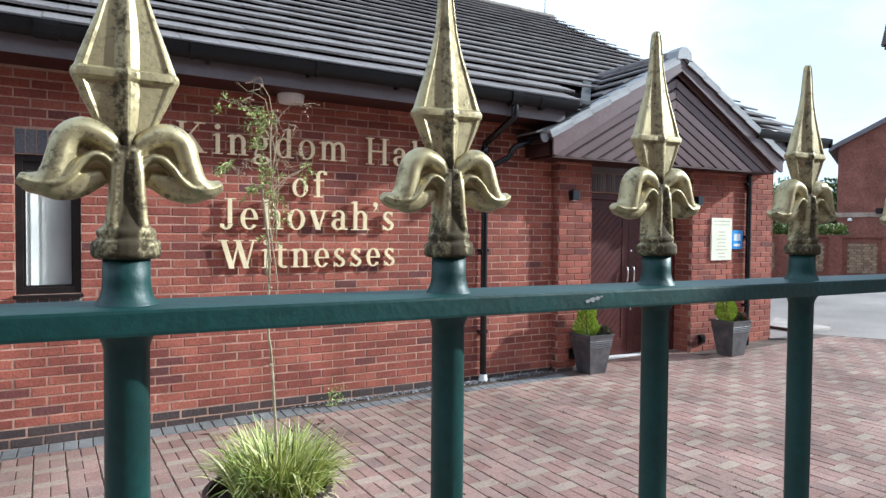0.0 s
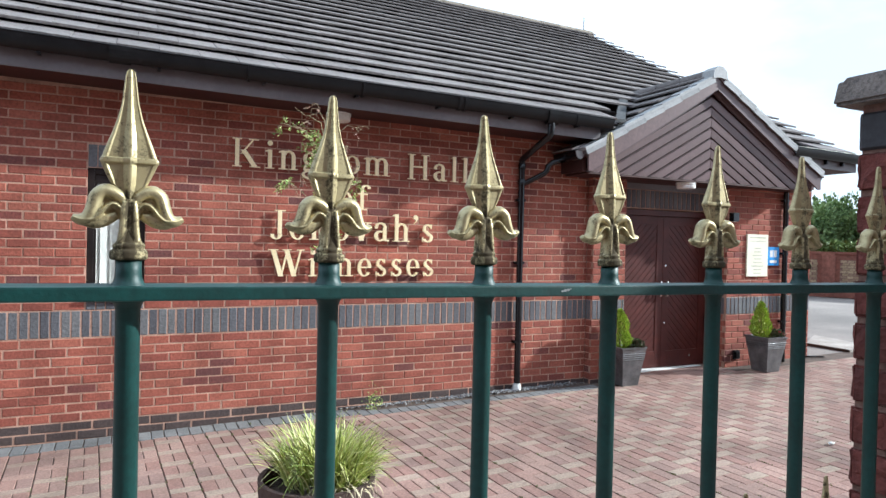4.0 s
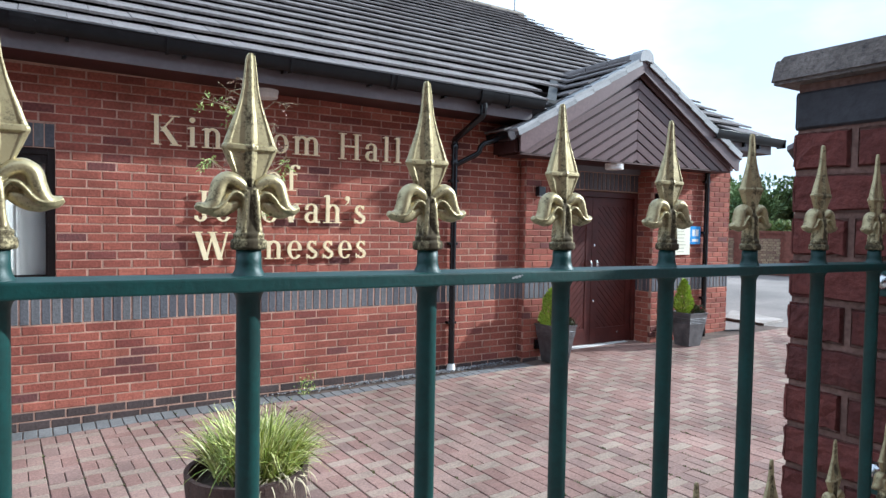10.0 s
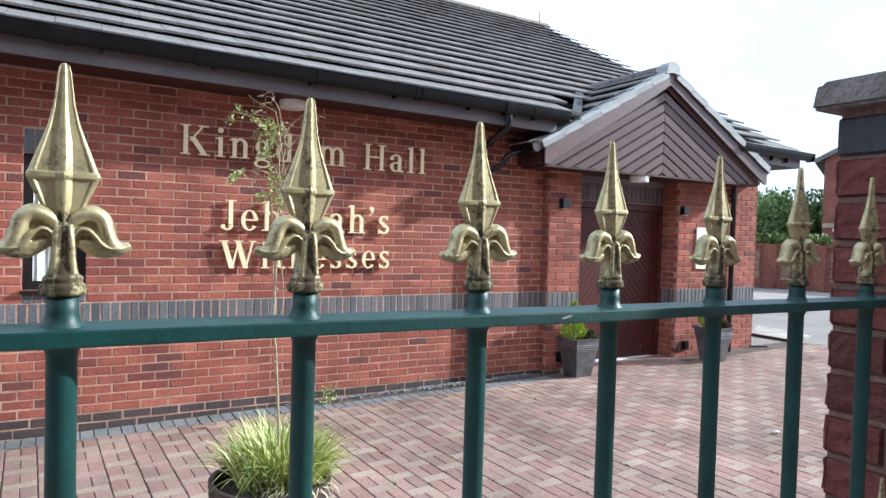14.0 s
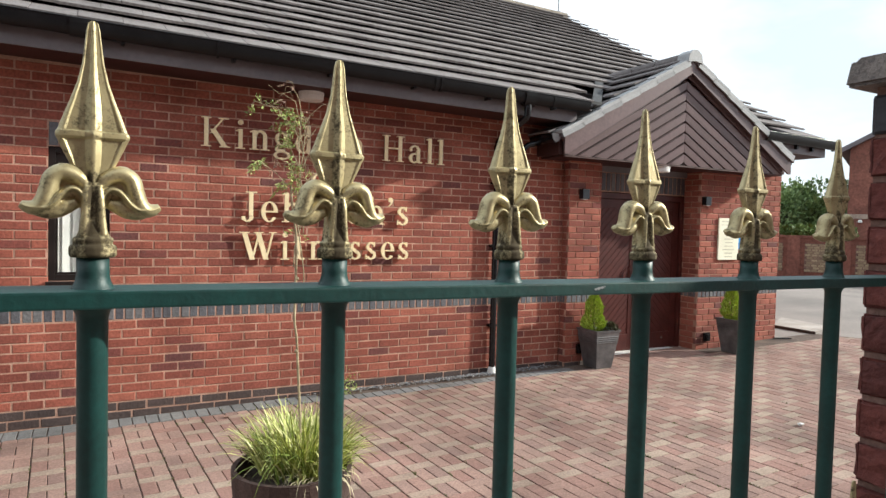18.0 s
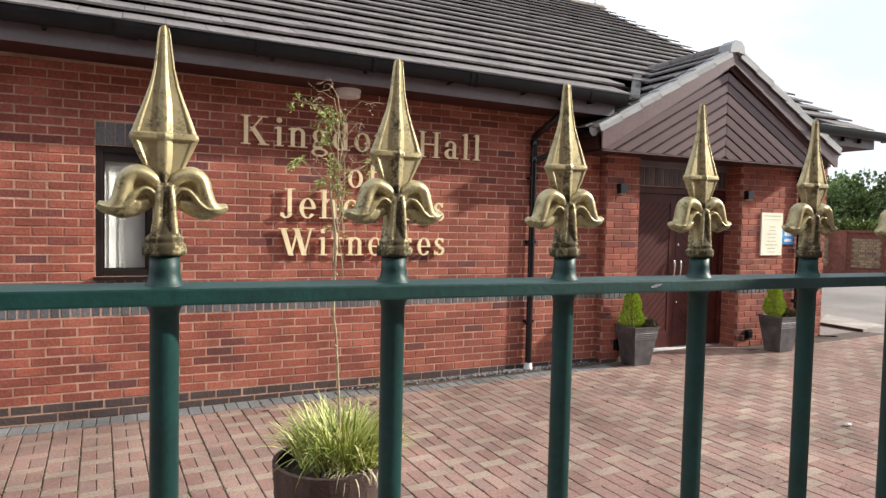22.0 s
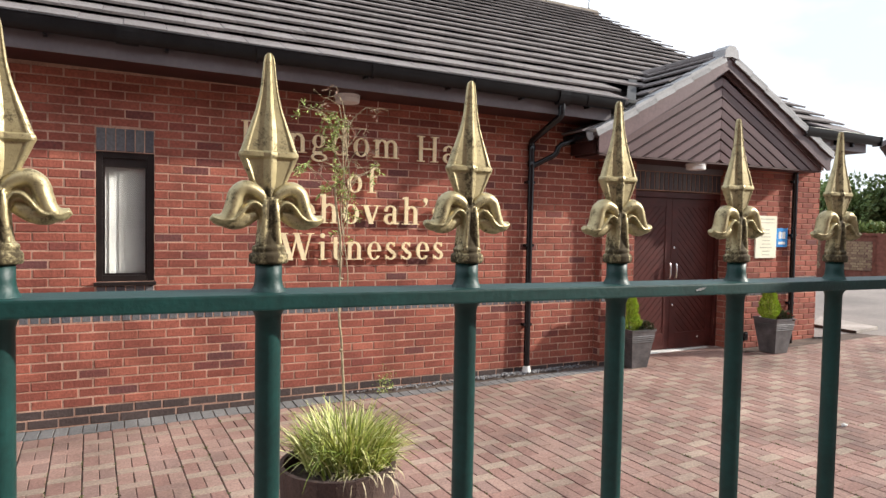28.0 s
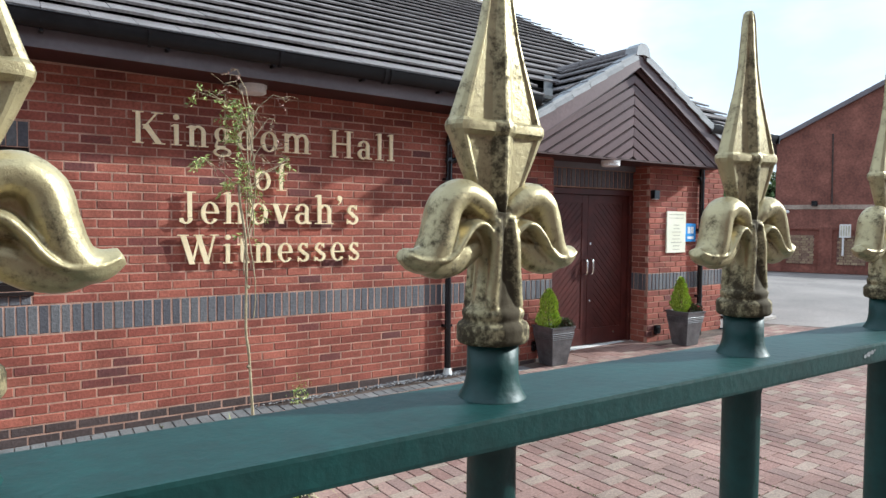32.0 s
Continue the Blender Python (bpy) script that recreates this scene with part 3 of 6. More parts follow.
# blocks between the porch piers
for i in range(8):
    for j in range(2):
        paver(1.46 + 0.208 * i, -0.192 + 0.287 * j, 0.198, 0.278, PAVER, 9000 + i * 2 + j, False, 0.0)

# gravel strip and loose pebbles along the wall
gravel = thing("gravel_strip", "loose grey and white pebbles along the wall's foot", "gravel", kind="stuff")
rng = random.Random(5)
GV, GF = [], []
for k in range(900):
    px = rng.triangular(-2.1, 0.92, 0.2)
    py = -abs(rng.gauss(0, 0.055)) - 0.012
    if py < -0.24:
        continue
    r = rng.uniform(0.006, 0.017)
    c = len(GV)
    cz = zg(px) + r * 0.4 + 0.004
    a0 = rng.random() * 3
    GV += [(px + r * math.cos(a0 + q * 1.571) * rng.uniform(.7, 1.2), py + r * math.sin(a0 + q * 1.571), cz) for q in range(4)] + [(px, py, cz + r * rng.uniform(.5, .8)), (px, py, cz - r * 0.6)]
    GF += [(c + q, c + (q + 1) % 4, c + 4) for q in range(4)] + [(c + (q + 1) % 4, c + q, c + 5) for q in range(4)]
me = bpy.data.meshes.new("pebbles")
me.from_pydata(GV, [], GF)
me.materials.append(PEBBLE)
ob = new("pebbles", me)
ob.parent = gravel
ob["kind"] = "stuff"
kerb = thing("drain_channel", "short dark slotted drain channel by the wall's corner", "drain")
DR = Matrix.Translation((4.70, -0.045, zg(4.8))) @ Matrix.Rotation(radians(-25), 4, "Z")
part("channel", box(0, 0.26, -0.02, 0.02, 0, 0.010, DR), BLACKPVC, kerb)
for k in range(4):
    part("grate_bar", box(0.02 + 0.06 * k, 0.055 + 0.06 * k, -0.014, 0.014, 0.010, 0.014, DR), LEAD, kerb)
ramp = thing("ramp_slab", "pale worn concrete ramp slab at the paving's edge", "ramp")
bm = bmesh.new()
quad = [(5.66, -0.05), (6.31, 0.03), (6.55, 1.10), (5.68, 0.66)]
lo, hi = [[bm.verts.new((x, y, zg(x) + dz)) for x, y in quad] for dz in (-0.01, 0.030)]
bm.faces.new(hi)
for k in range(4):
    bm.faces.new((lo[k], lo[(k + 1) % 4], hi[(k + 1) % 4], hi[k]))
bmesh.ops.recalc_face_normals(bm, faces=bm.faces)
part("slab", bm, KERB, ramp)
# the shadow at the slab's edge, made as a thin dark strip
part("edge_strip", box(-0.012, 0.004, -0.06, 0.66, -0.012, 0.026, Matrix.Translation((5.654, 0, zg(5.65)))), SOIL, ramp, "dark strip standing in for the shadow at the slab's edge")

# ---- building: walls ----
WIN = (-4.10, -3.67, 1.155, 2.21)          # window opening: x0, x1, z0, z1
X0 = -9.0
bm = bmesh.new()
for a in ((X0, WIN[0], -0.3, 2.9), (WIN[1], 0.93, -0.3, 2.9), (WIN[0], WIN[1], -0.3, WIN[2]), (WIN[0], WIN[1], WIN[3], 2.9)):
    add_box(bm, a[0], a[1], 0.0028, 0.3, a[2], a[3])
wall_front = tagged(part("wall_front", bm, MORTAR), "red brick front wall with blue soldier band and dark plinth", "wall", kind="structure")
F = face_frame((X0, 0, 0), (1, 0, 0), (0, -1, 0))
wx = lambda v: v - X0
brickwork(wall_front, F, wx(0.93), 2.86, holes=[(wx(WIN[0]), wx(WIN[1]), WIN[2] - 0.105, 2.408)], phase=wx(-2.801) % BRICK, slip=(-0.041, -0.014, 0.0197),
          near=lambda x, z: -3.55 < x + X0 < -1.05 and 1.0 < z < 2.6 or (-3.55 < x + X0 < -2.6 and 0.1 < z < 0.8))
# window head of soldier bricks, sill course
for k in range(6):
    lay(wall_front, "lintel_brick", BLUE, shape_of(0.0635, 0.182), F @ Matrix.Translation((wx(WIN[0]) + 0.0365 + 0.0715 * k, -0.002, 2.306)), True)
for k in range(6):
    lay(wall_front, "sill_brick", BLUE, shape_of(0.0635, 0.066), F @ Matrix.Translation((wx(WIN[0]) + 0.0365 + 0.0715 * k, -0.002, 1.087)), True)

PX0, PX1, PX2, PX3, PEND = 0.93, 1.40, 3.05, 4.10, 4.80
PY = -0.11
pier_l = tagged(part("wall_pier_1", box(PX0 + 0.006, PX1, PY + 0.006, 0.3, -0.3, 2.62), MORTAR), "red brick pier beside the porch doors", "pier", kind="structure")
brickwork(pier_l, face_frame((PX0, PY, 0), (1, 0, 0), (0, -1, 0)), PX1 - PX0, 2.5, phase=0.005, shift=1)
brickwork(pier_l, face_frame((PX0, 0, 0), (0, -1, 0), (-1, 0, 0)), 0.078, 2.5, phase=-0.03)
pier_r = tagged(part("wall_pier_2", box(PX2 + 0.006, PX3, PY + 0.006, 0.3, -0.3, 2.62), MORTAR), "red brick pier carrying the notice board", "pier", kind="structure")
brickwork(pier_r, face_frame((PX2, PY, 0), (1, 0, 0), (0, -1, 0)), PX3 - PX2, 2.5, phase=0.01)
brickwork(pier_r, face_frame((PX2, 0.3, 0), (0, -1, 0), (-1, 0, 0)), 0.378, 2.5, phase=0.04, shift=1)
wall_end = tagged(part("wall_front_2", box(PX3, PEND, 0.006, 0.3, -0.3, 2.9), MORTAR), "red brick wall at the building's end", "wall", kind="structure")
brickwork(wall_end, face_frame((PX3, 0, 0), (1, 0, 0), (0, -1, 0)), PEND - PX3, 2.8, phase=0.02)
tagged(part("wall_east", box(PEND - 0.3, PEND, 0.3, 10.8, -0.3, 2.9), RED), "plain brick end wall", "wall", kind="structure")
tagged(part("wall_west", box(X0, X0 + 0.3, 0.3, 10.8, -0.3, 2.9), RED), "plain brick end wall", "wall", kind="structure")
tagged(part("wall_back", box(X0, PEND, 10.8, 11.1, -0.3, 2.9), RED), "plain brick back wall", "wall", kind="structure")
tagged(part("ceiling", box(X0 + 0.31, PEND - 0.31, 0.31, 10.79, 2.7, 2.8), PLASTER), "plain plaster ceiling", "ceiling", kind="structure")
tagged(part("floor", box(X0 + 0.31, PEND - 0.31, 0.31, 10.79, 0.0, 0.1), PLASTER), "plain indoor floor", "floor", kind="structure")
# head over the doors
head = tagged(part("wall_door_head", box(PX1, PX2, 0.156, 0.3, 2.13, 2.9), MORTAR), "soldier brick course over the porch doors", "wall", kind="structure")
k = 0
while 0.0375 + 0.075 * k < PX2 - PX1:
    lay(head, "soldier_brick", BLUE, shape_of(0.063, 0.215), face_frame((PX1 + 0.0375 + 0.075 * k, 0.15, 2.25), (1, 0, 0), (0, -1, 0)), True)
    k += 1

part("head_board", box(PX1 + 0.003, PX2 - 0.003, 0.120, 0.1495, 2.366, 2.45), FASCIA, head, "dark board over the soldier course")

# ---- window ----
window = thing("window_1", "narrow dark-framed window", "window", kind="structure")
bm = bmesh.new()
for a in ((WIN[0], WIN[0] + 0.05, WIN[2], WIN[3]), (WIN[1] - 0.05, WIN[1], WIN[2], WIN[3]), (WIN[0] + 0.05, WIN[1] - 0.05, WIN[2], WIN[2] + 0.05), (WIN[0] + 0.05, WIN[1] - 0.05, WIN[3] - 0.05, WIN[3])):
    add_box(bm, a[0], a[1], 0.02, 0.09, a[2], a[3], bevel=0.004)
part("window_frame", bm, FRAME, window)
bm = bmesh.new()
for a in ((WIN[0] + 0.05, WIN[0] + 0.066, WIN[2] + 0.05, WIN[3] - 0.05), (WIN[1] - 0.066, WIN[1] - 0.05, WIN[2] + 0.05, WIN[3] - 0.05), (WIN[0] + 0.066, WIN[1] - 0.066, WIN[2] + 0.05, WIN[2] + 0.066), (WIN[0] + 0.066, WIN[1] - 0.066, WIN[3] - 0.12, WIN[3] - 0.05)):
    add_box(bm, a[0], a[1], 0.035, 0.075, a[2], a[3])
part("glazing_bead", bm, FRAME, window)
pane = part("pane", box(WIN[0] + 0.06, WIN[1] - 0.06, 0.05, 0.056, WIN[2] + 0.06, WIN[3] - 0.06), GLASS, window)
pane.visible_shadow = False
part("window_sill", box(WIN[0] - 0.015, WIN[1] + 0.015, -0.035, 0.05, WIN[2] - 0.03, WIN[2] - 0.002, bevel=0.005), FRAME, window)
blind = thing("vertical_blind", "pale vertical blind drawn behind the window", "blind")
part("head_rail", box(WIN[0] + 0.02, WIN[1] - 0.02, 0.095, 0.13, WIN[3] - 0.13, WIN[3] - 0.08), WHITE, blind)
for k in range(5):
    xx = WIN[0] + 0.065 + 0.075 * k
    bm = box(-0.046, 0.046, -0.001, 0.001, WIN[2] - 0.02, WIN[3] - 0.13)
    bmesh.ops.transform(bm, matrix=Matrix.Translation((xx, 0.095, 0)) @ Matrix.Rotation(radians(9), 4, "Z"), verts=bm.verts)
    part("slat", bm, BLIND, blind)

# ---- doors ----
DY = 0.20
door = thing("door_1", "closed dark-stained double doors with diagonal boarding", "door", kind="structure")
bm = bmesh.new()
for a in ((PX1, PX1 + 0.06, 0.12, 2.12), (PX2 - 0.06, PX2 - 0.005, 0.12, 2.12), (PX1 + 0.06, PX2 - 0.06, 2.05, 2.12)):
    add_box(bm, a[0], a[1], DY - 0.05, DY + 0.06, a[2], a[3], bevel=0.004)
part("door_frame", bm, DOORWOOD, door)
mid = 2.258
for side, (a, b) in ((-1, (PX1 + 0.064, mid - 0.002)), (1, (mid + 0.002, PX2 - 0.064))):
    leaf = part("door_leaf", box(a, b, DY, DY + 0.045, 0.155, 2.046, bevel=0.004), DOORWOOD, door)
    bm = bmesh.new()
    for q in ((a, a + 0.10, 0.155, 2.046), (b - 0.10, b, 0.155, 2.046), (a + 0.10, b - 0.10, 1.94, 2.046), (a + 0.10, b - 0.10, 0.155, 0.36)):
        add_box(bm, q[0], q[1], DY - 0.016, DY - 0.001, q[2], q[3], bevel=0.003)
    part("stile", bm, DOORWOOD, leaf)
    wi = b - a - 0.2
    k = 0
    z = 0.36 - wi
    while z < 1.94:
        # one slanting board, clipped to the panel
        z1, z2 = z, z + 0.085
        if side < 0:
            poly = [(0, z1), (wi, z1 + wi), (wi, z2 + wi), (0, z2)]
        else:
            poly = [(0, z1 + wi), (wi, z1), (wi, z2), (0, z2 + wi)]
        bm = prism([(a + 0.1 + p, q) for p, q in poly], DY - 0.009, DY - 0.0005)
        for pz, nz in ((0.362, (0, 0, -1)), (1.938, (0, 0, 1))):
            r = bmesh.ops.bisect_plane(bm, geom=bm.verts[:] + bm.edges[:] + bm.faces[:], plane_co=(0, 0, pz), plane_no=nz, clear_outer=True)
            cut = [e for e in r["geom_cut"] if isinstance(e, bmesh.types.BMEdge)]
            if cut:
                bmesh.ops.contextual_create(bm, geom=cut)
        if bm.faces:
            part("board", bm, DOORWOOD, leaf)
        else:
            bm.free()
        z += 0.092
    hx = mid + side * 0.052
    hb = bmesh.new()
    add_tube(hb, [(hx, DY - 0.016, 1.05), (hx, DY - 0.06, 1.06), (hx, DY - 0.068, 1.09), (hx, DY - 0.068, 1.20), (hx, DY - 0.06, 1.23), (hx, DY - 0.016, 1.24)], 0.0125, 10)
    part("pull_handle", hb, STEEL, leaf, "polished steel pull handle", True)
for z in (0.42, 1.15, 1.82):
    part("hinge", box(PX2 - 0.072, PX2 - 0.056, DY - 0.062, DY - 0.052, z, z + 0.10), STEEL, door, "small steel hinge")
for lx, lz in ((2.302, 1.43), (2.304, 0.71), (2.75, 0.286)):
    part("lock", lathe([(0.016, 0), (0.016, 0.006), (0.009, 0.009)], 16, (0, 0, 0)), STEEL, door, "round steel lock").matrix_basis = Matrix.Translation((lx, DY - 0.017, lz)) @ Matrix.Rotation(radians(90), 4, "X")
part("threshold", box(PX1 + 0.02, PX2 - 0.01, DY - 0.10, DY + 0.02, 0.10, 0.152, bevel=0.006), WHITE, door, "pale threshold strip")

# ---- roof ----
EY, EZ = -0.46, 3.045
RY, RZ = 5.44, 6.34
pitch_a = math.atan2(RZ - EZ, RY - EY)
up = Vector((0, math.cos(pitch_a), math.sin(pitch_a)))
REND = 4.95
bm = bmesh.new()
for xa, xb, ya in ((X0 - 0.3, 0.95, EY), (0.95, 3.97, 0.12), (3.97, REND - 0.03, EY)):
    zs = EZ + (ya - EY) * math.tan(pitch_a)
    sec = [(ya + 0.03, zs - 0.03), (RY, RZ - 0.03), (2 * RY - EY - 0.03, EZ - 0.03), (2 * RY - EY - 0.2, EZ - 0.17), (RY, RZ - 0.2), (ya + 0.2, zs - 0.14)]
    a = [bm.verts.new((xa, y, z)) for y, z in sec]
    b = [bm.verts.new((xb, y, z)) for y, z in sec]
    for k in range(6):
        bm.faces.new((a[k], a[(k + 1) % 6], b[(k + 1) % 6], b[k]))
    bm.faces.new(a[::-1])
    bm.faces.new(b)
bmesh.ops.recalc_face_normals(bm, faces=bm.faces)
roof = tagged(part("roof", bm, TILE), "dark brown-grey concrete tile roof, low pitched", "roof", kind="structure")
# the whole roof dips a little along the front
dipped = Matrix.Translation((0, EY, EZ - 0.056)) @ Matrix.Rotation(0.015, 4, "Y") @ Matrix.Translation((0, -EY, -EZ))
roof.matrix_basis = dipped


def slope_frame(origin, along, upv):
    a, u = Vector(along), Vector(upv)
    m = Matrix.Identity(4)
    m.col[0][:3], m.col[1][:3], m.col[2][:3], m.col[3][:3] = a, u.cross(a), u, origin
    return m


GAUGE, TW = 0.336, 0.30
lift = 0.048
RF = slope_frame((0, EY, EZ), (1, 0, 0), up)
rows = int((Vector((0, RY, RZ)) - Vector((0, EY, EZ))).length / GAUGE)
for r in range(rows):
    x = X0 - 0.3 + (TW / 2 if r % 2 else 0.0)
    while x < REND - 0.02:
        w = min(TW - 0.0015, REND - x)
        rng = random.Random(r * 500 + int((x + 20) * 31))
        m = RF @ Matrix.Translation((x + w / 2, -lift + rng.uniform(-.0025, .0018), r * GAUGE + 0.19 + rng.uniform(-.003, .003))) @ Matrix.Rotation(-lift / GAUGE * 0.95 + rng.uniform(-.003, .003), 4, "X")
        if not (0.65 < x < 3.9 and r == 0 or 1.0 < x < 3.7 and r == 1):
            lay(roof, "roof_tile", TILE, shape_of(round(w, 3), 0.40, 0.023, 0.003), m, -4.9 < x < 2.3 and r < 9)
        x += TW
for xa in (REND - 0.05, X0 - 0.29):
    fill = [(EY + 0.02, EZ - 0.05), (EY + 0.02, EZ + 0.012), (RY, RZ + 0.014), (RY, RZ - 0.05)]
    bm = bmesh.new()
    va, vb = [[bm.verts.new((xx, y, z)) for y, z in fill] for xx in (xa, xa + 0.04)]
    for k in range(4):
        bm.faces.new((va[k], va[(k + 1) % 4], vb[(k + 1) % 4], vb[k]))
    bm.faces.new(va[::-1])
    bm.faces.new(vb)
    bmesh.ops.recalc_face_normals(bm, faces=bm.faces)
    part("verge_bedding", bm, LEAD, roof)
x = X0 - 0.3
while x < REND - 0.1:
    bm = bmesh.new()
    add_tube(bm, [(x + 0.005, RY, RZ - 0.05), (x + 0.44, RY, RZ - 0.05)], 0.12, 12)
    part("ridge_tile", bm, RIDGE, roof, "", True)
    x += 0.45

aerial = thing("roof_aerial", "thin grey aerial rod at the end of the roof ridge", "aerial")
aerial.matrix_basis = dipped
part("rod", tube([(REND - 0.05, RY, RZ + 0.05), (REND - 0.05, RY, RZ + 0.34)], 0.009, 8), LEAD, aerial)
part("bracket", box(REND - 0.09, REND - 0.01, RY - 0.03, RY + 0.03, RZ + 0.03, RZ + 0.075), LEAD, aerial)

# eaves: fascia, soffit, gutter
eaves = thing("eaves", "brown fascia and dark soffit boards under the roof edge", "eaves", kind="structure")
EFALL = -0.0133


def eaves_z(x):
    """Underside of the eaves, which fall a little along the front."""
    return 2.807 + EFALL * x


EEND = 5.08
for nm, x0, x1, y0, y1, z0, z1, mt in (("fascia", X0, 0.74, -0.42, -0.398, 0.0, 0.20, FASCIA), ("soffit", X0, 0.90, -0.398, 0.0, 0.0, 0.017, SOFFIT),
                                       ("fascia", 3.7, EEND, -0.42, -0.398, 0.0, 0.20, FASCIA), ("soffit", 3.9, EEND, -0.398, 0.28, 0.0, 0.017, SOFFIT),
                                       ("end_board", EEND, EEND + 0.022, -0.42, 0.2, -0.004, 0.19, FASCIA)):
    bm = box(x0, x1, y0, y1, z0, z1)
    for v in bm.verts:
        v.co.z += eaves_z(v.co.x)
    part(nm, bm, mt, eaves)


def gutter_run(bm, p, q, r=0.058, t=0.004, deep=1.9):
    p, q = Vector(p), Vector(q)
    d = (q - p).normalized()
    s = d.cross(Vector((0, 0, 1))).normalized()
    rings = []
    for o in (p, q):
        ring = []
        for rr, rg in ((r, range(13)), (r - t, range(12, -1, -1))):
            for k in rg:
                an = math.pi + math.pi * k / 12
                ring.append(bm.verts.new(o + s * (rr * math.cos(an)) + Vector((0, 0, rr * deep * math.sin(an)))))
        rings.append(ring)
    n = len(rings[0])
    for k in range(n):
        bm.faces.new((rings[0][k], rings[0][(k + 1) % n], rings[1][(k + 1) % n], rings[1][k]))
    bm.faces.new(rings[0][::-1])
    bm.faces.new(rings[1])
    bmesh.ops.recalc_face_normals(bm, faces=bm.faces)


gutter = thing("roof_gutter", "black half-round plastic gutter along the eaves", "gutter")
GY, GFALL = -0.485, -0.0150
GZ = 3.022


def gz(x):
    """Rim height of the gutter, laid to fall towards its outlet."""
    return GZ + GFALL * x


bm = bmesh.new()
gutter_run(bm, (X0 - 0.3, GY, gz(X0 - 0.3)), (0.83, GY, gz(0.83)))
part("trough", bm, GUTTER, gutter, "", True)
part("rim_bead", tube([(X0 - 0.3, GY - 0.058, gz(X0 - 0.3)), (0.83, GY - 0.058, gz(0.83))], 0.006, 10), GUTTER, gutter, "", True)
for jx, hw in ((-6.2, 0.06), (-3.87, 0.075), (-2.93, 0.010), (-1.95, 0.012), (-1.00, 0.014), (-0.94, 0.014), (0.36, 0.010)):
    bm = bmesh.new()
    gutter_run(bm, (jx - hw, GY, gz(jx - hw) - 0.001), (jx + hw, GY, gz(jx + hw) - 0.001), 0.063, 0.008)
    part("union" if hw > 0.05 else "strap", bm, GUTTER, gutter)
for k in range(12):
    bx = -8.4 + 0.8 * k
    part("bracket", box(bx - 0.012, bx + 0.012, GY - 0.01, -0.42, gz(bx) - 0.125, gz(bx) - 0.105), GUTTER, gutter)
bm = bmesh.new()
gutter_run(bm, (0.0, GY, GZ - 0.004), (0.13, GY, GZ - 0.004), 0.07, 0.012)
add_tube(bm, [(0.065, GY, GZ - 0.08), (0.065, GY, GZ - 0.17)], 0.036, 12)
part("running_outlet", bm, GUTTER, gutter)
gutter2 = thing("roof_gutter", "black half-round plastic gutter beyond the porch", "gutter")
bm = bmesh.new()
gutter_run(bm, (3.75, GY, gz(3.75)), (5.23, GY, gz(5.23)))
part("trough", bm, GUTTER, gutter2, "", True)
part("rim_bead", tube([(3.75, GY - 0.058, gz(3.75)), (5.23, GY - 0.058, gz(5.23))], 0.006, 10), GUTTER, gutter2, "", True)
part("stop_end", prism([(GY - 0.062, -0.115), (GY + 0.062, -0.115), (GY + 0.066, 0.004), (GY - 0.066, 0.004)], 0, 0.02), GUTTER, gutter2).matrix_basis = Matrix.Translation((5.25, 0, gz(5.23))) @ Matrix.Rotation(radians(90), 4, "Z")
for bx in (4.42, 4.75):
    part("bracket", box(bx, bx + 0.03, GY + 0.02, -0.42, gz(bx) - 0.16, gz(bx) - 0.10), GUTTER, gutter2)

pipe = thing("downpipe", "black round downpipe with a pale grey shoe", "downpipe")
part("pipe", tube([(0, -0.05, 0.17), (0, -0.05, 2.32)], 0.034, 14), BLACKPVC, pipe, "", True)
part("swan_neck", tube([(0.060, GY, GZ - 0.14), (0.058, GY, GZ - 0.225), (0.056, GY + 0.006, GZ - 0.245), (-0.006, -0.066, 2.572), (-0.002, -0.052, 2.555), (0, -0.05, 2.50), (0, -0.05, 2.30)], 0.034, 14), BLACKPVC, pipe, "", True)
for z in (2.47, 2.30):
    part("socket", lathe([(0.035, 0.0), (0.042, 0.004), (0.042, 0.052), (0.038, 0.058), (0.034, 0.058)], 16, (0, -0.05, z)), BLACKPVC, pipe, "", True)
part("branch", tube([(0.0, -0.05, 2.30), (0.04, -0.075, 2.325), (0.19, -0.185, 2.42), (0.215, -0.20, 2.45), (0.225, -0.205, 2.50), (0.27, -0.21, 2.54), (0.42, -0.21, 2.585), (0.46, -0.21, 2.63)], 0.030, 12), BLACKPVC, pipe, "", True)
for z in (0.6, 1.45, 2.12):
    part("pipe_clip", box(-0.052, 0.052, -0.062, 0.006, z, z + 0.028, bevel=0.004), BLACKPVC, pipe)
part("shoe", lathe([(0.038, 0.0), (0.05, 0.012), (0.042, 0.05), (0.037, 0.075)], 16, (0, -0.05, zg(0))), WHITE, pipe, "pale plastic pipe shoe", True)
pipe2 = thing("downpipe", "black round downpipe beside the notice board", "downpipe")
part("pipe", tube([(PX3 - 0.03, PY - 0.045, zg(4.1)), (PX3 - 0.03, PY - 0.045, 2.42), (PX3 - 0.05, PY - 0.10, 2.46)], 0.034, 12), BLACKPVC, pipe2, "", True)
for z in (0.7, 1.6, 2.3):
    part("pipe_clip", box(PX3 - 0.08, PX3 + 0.02, PY - 0.06, PY - 0.001, z, z + 0.028), BLACKPVC, pipe2)

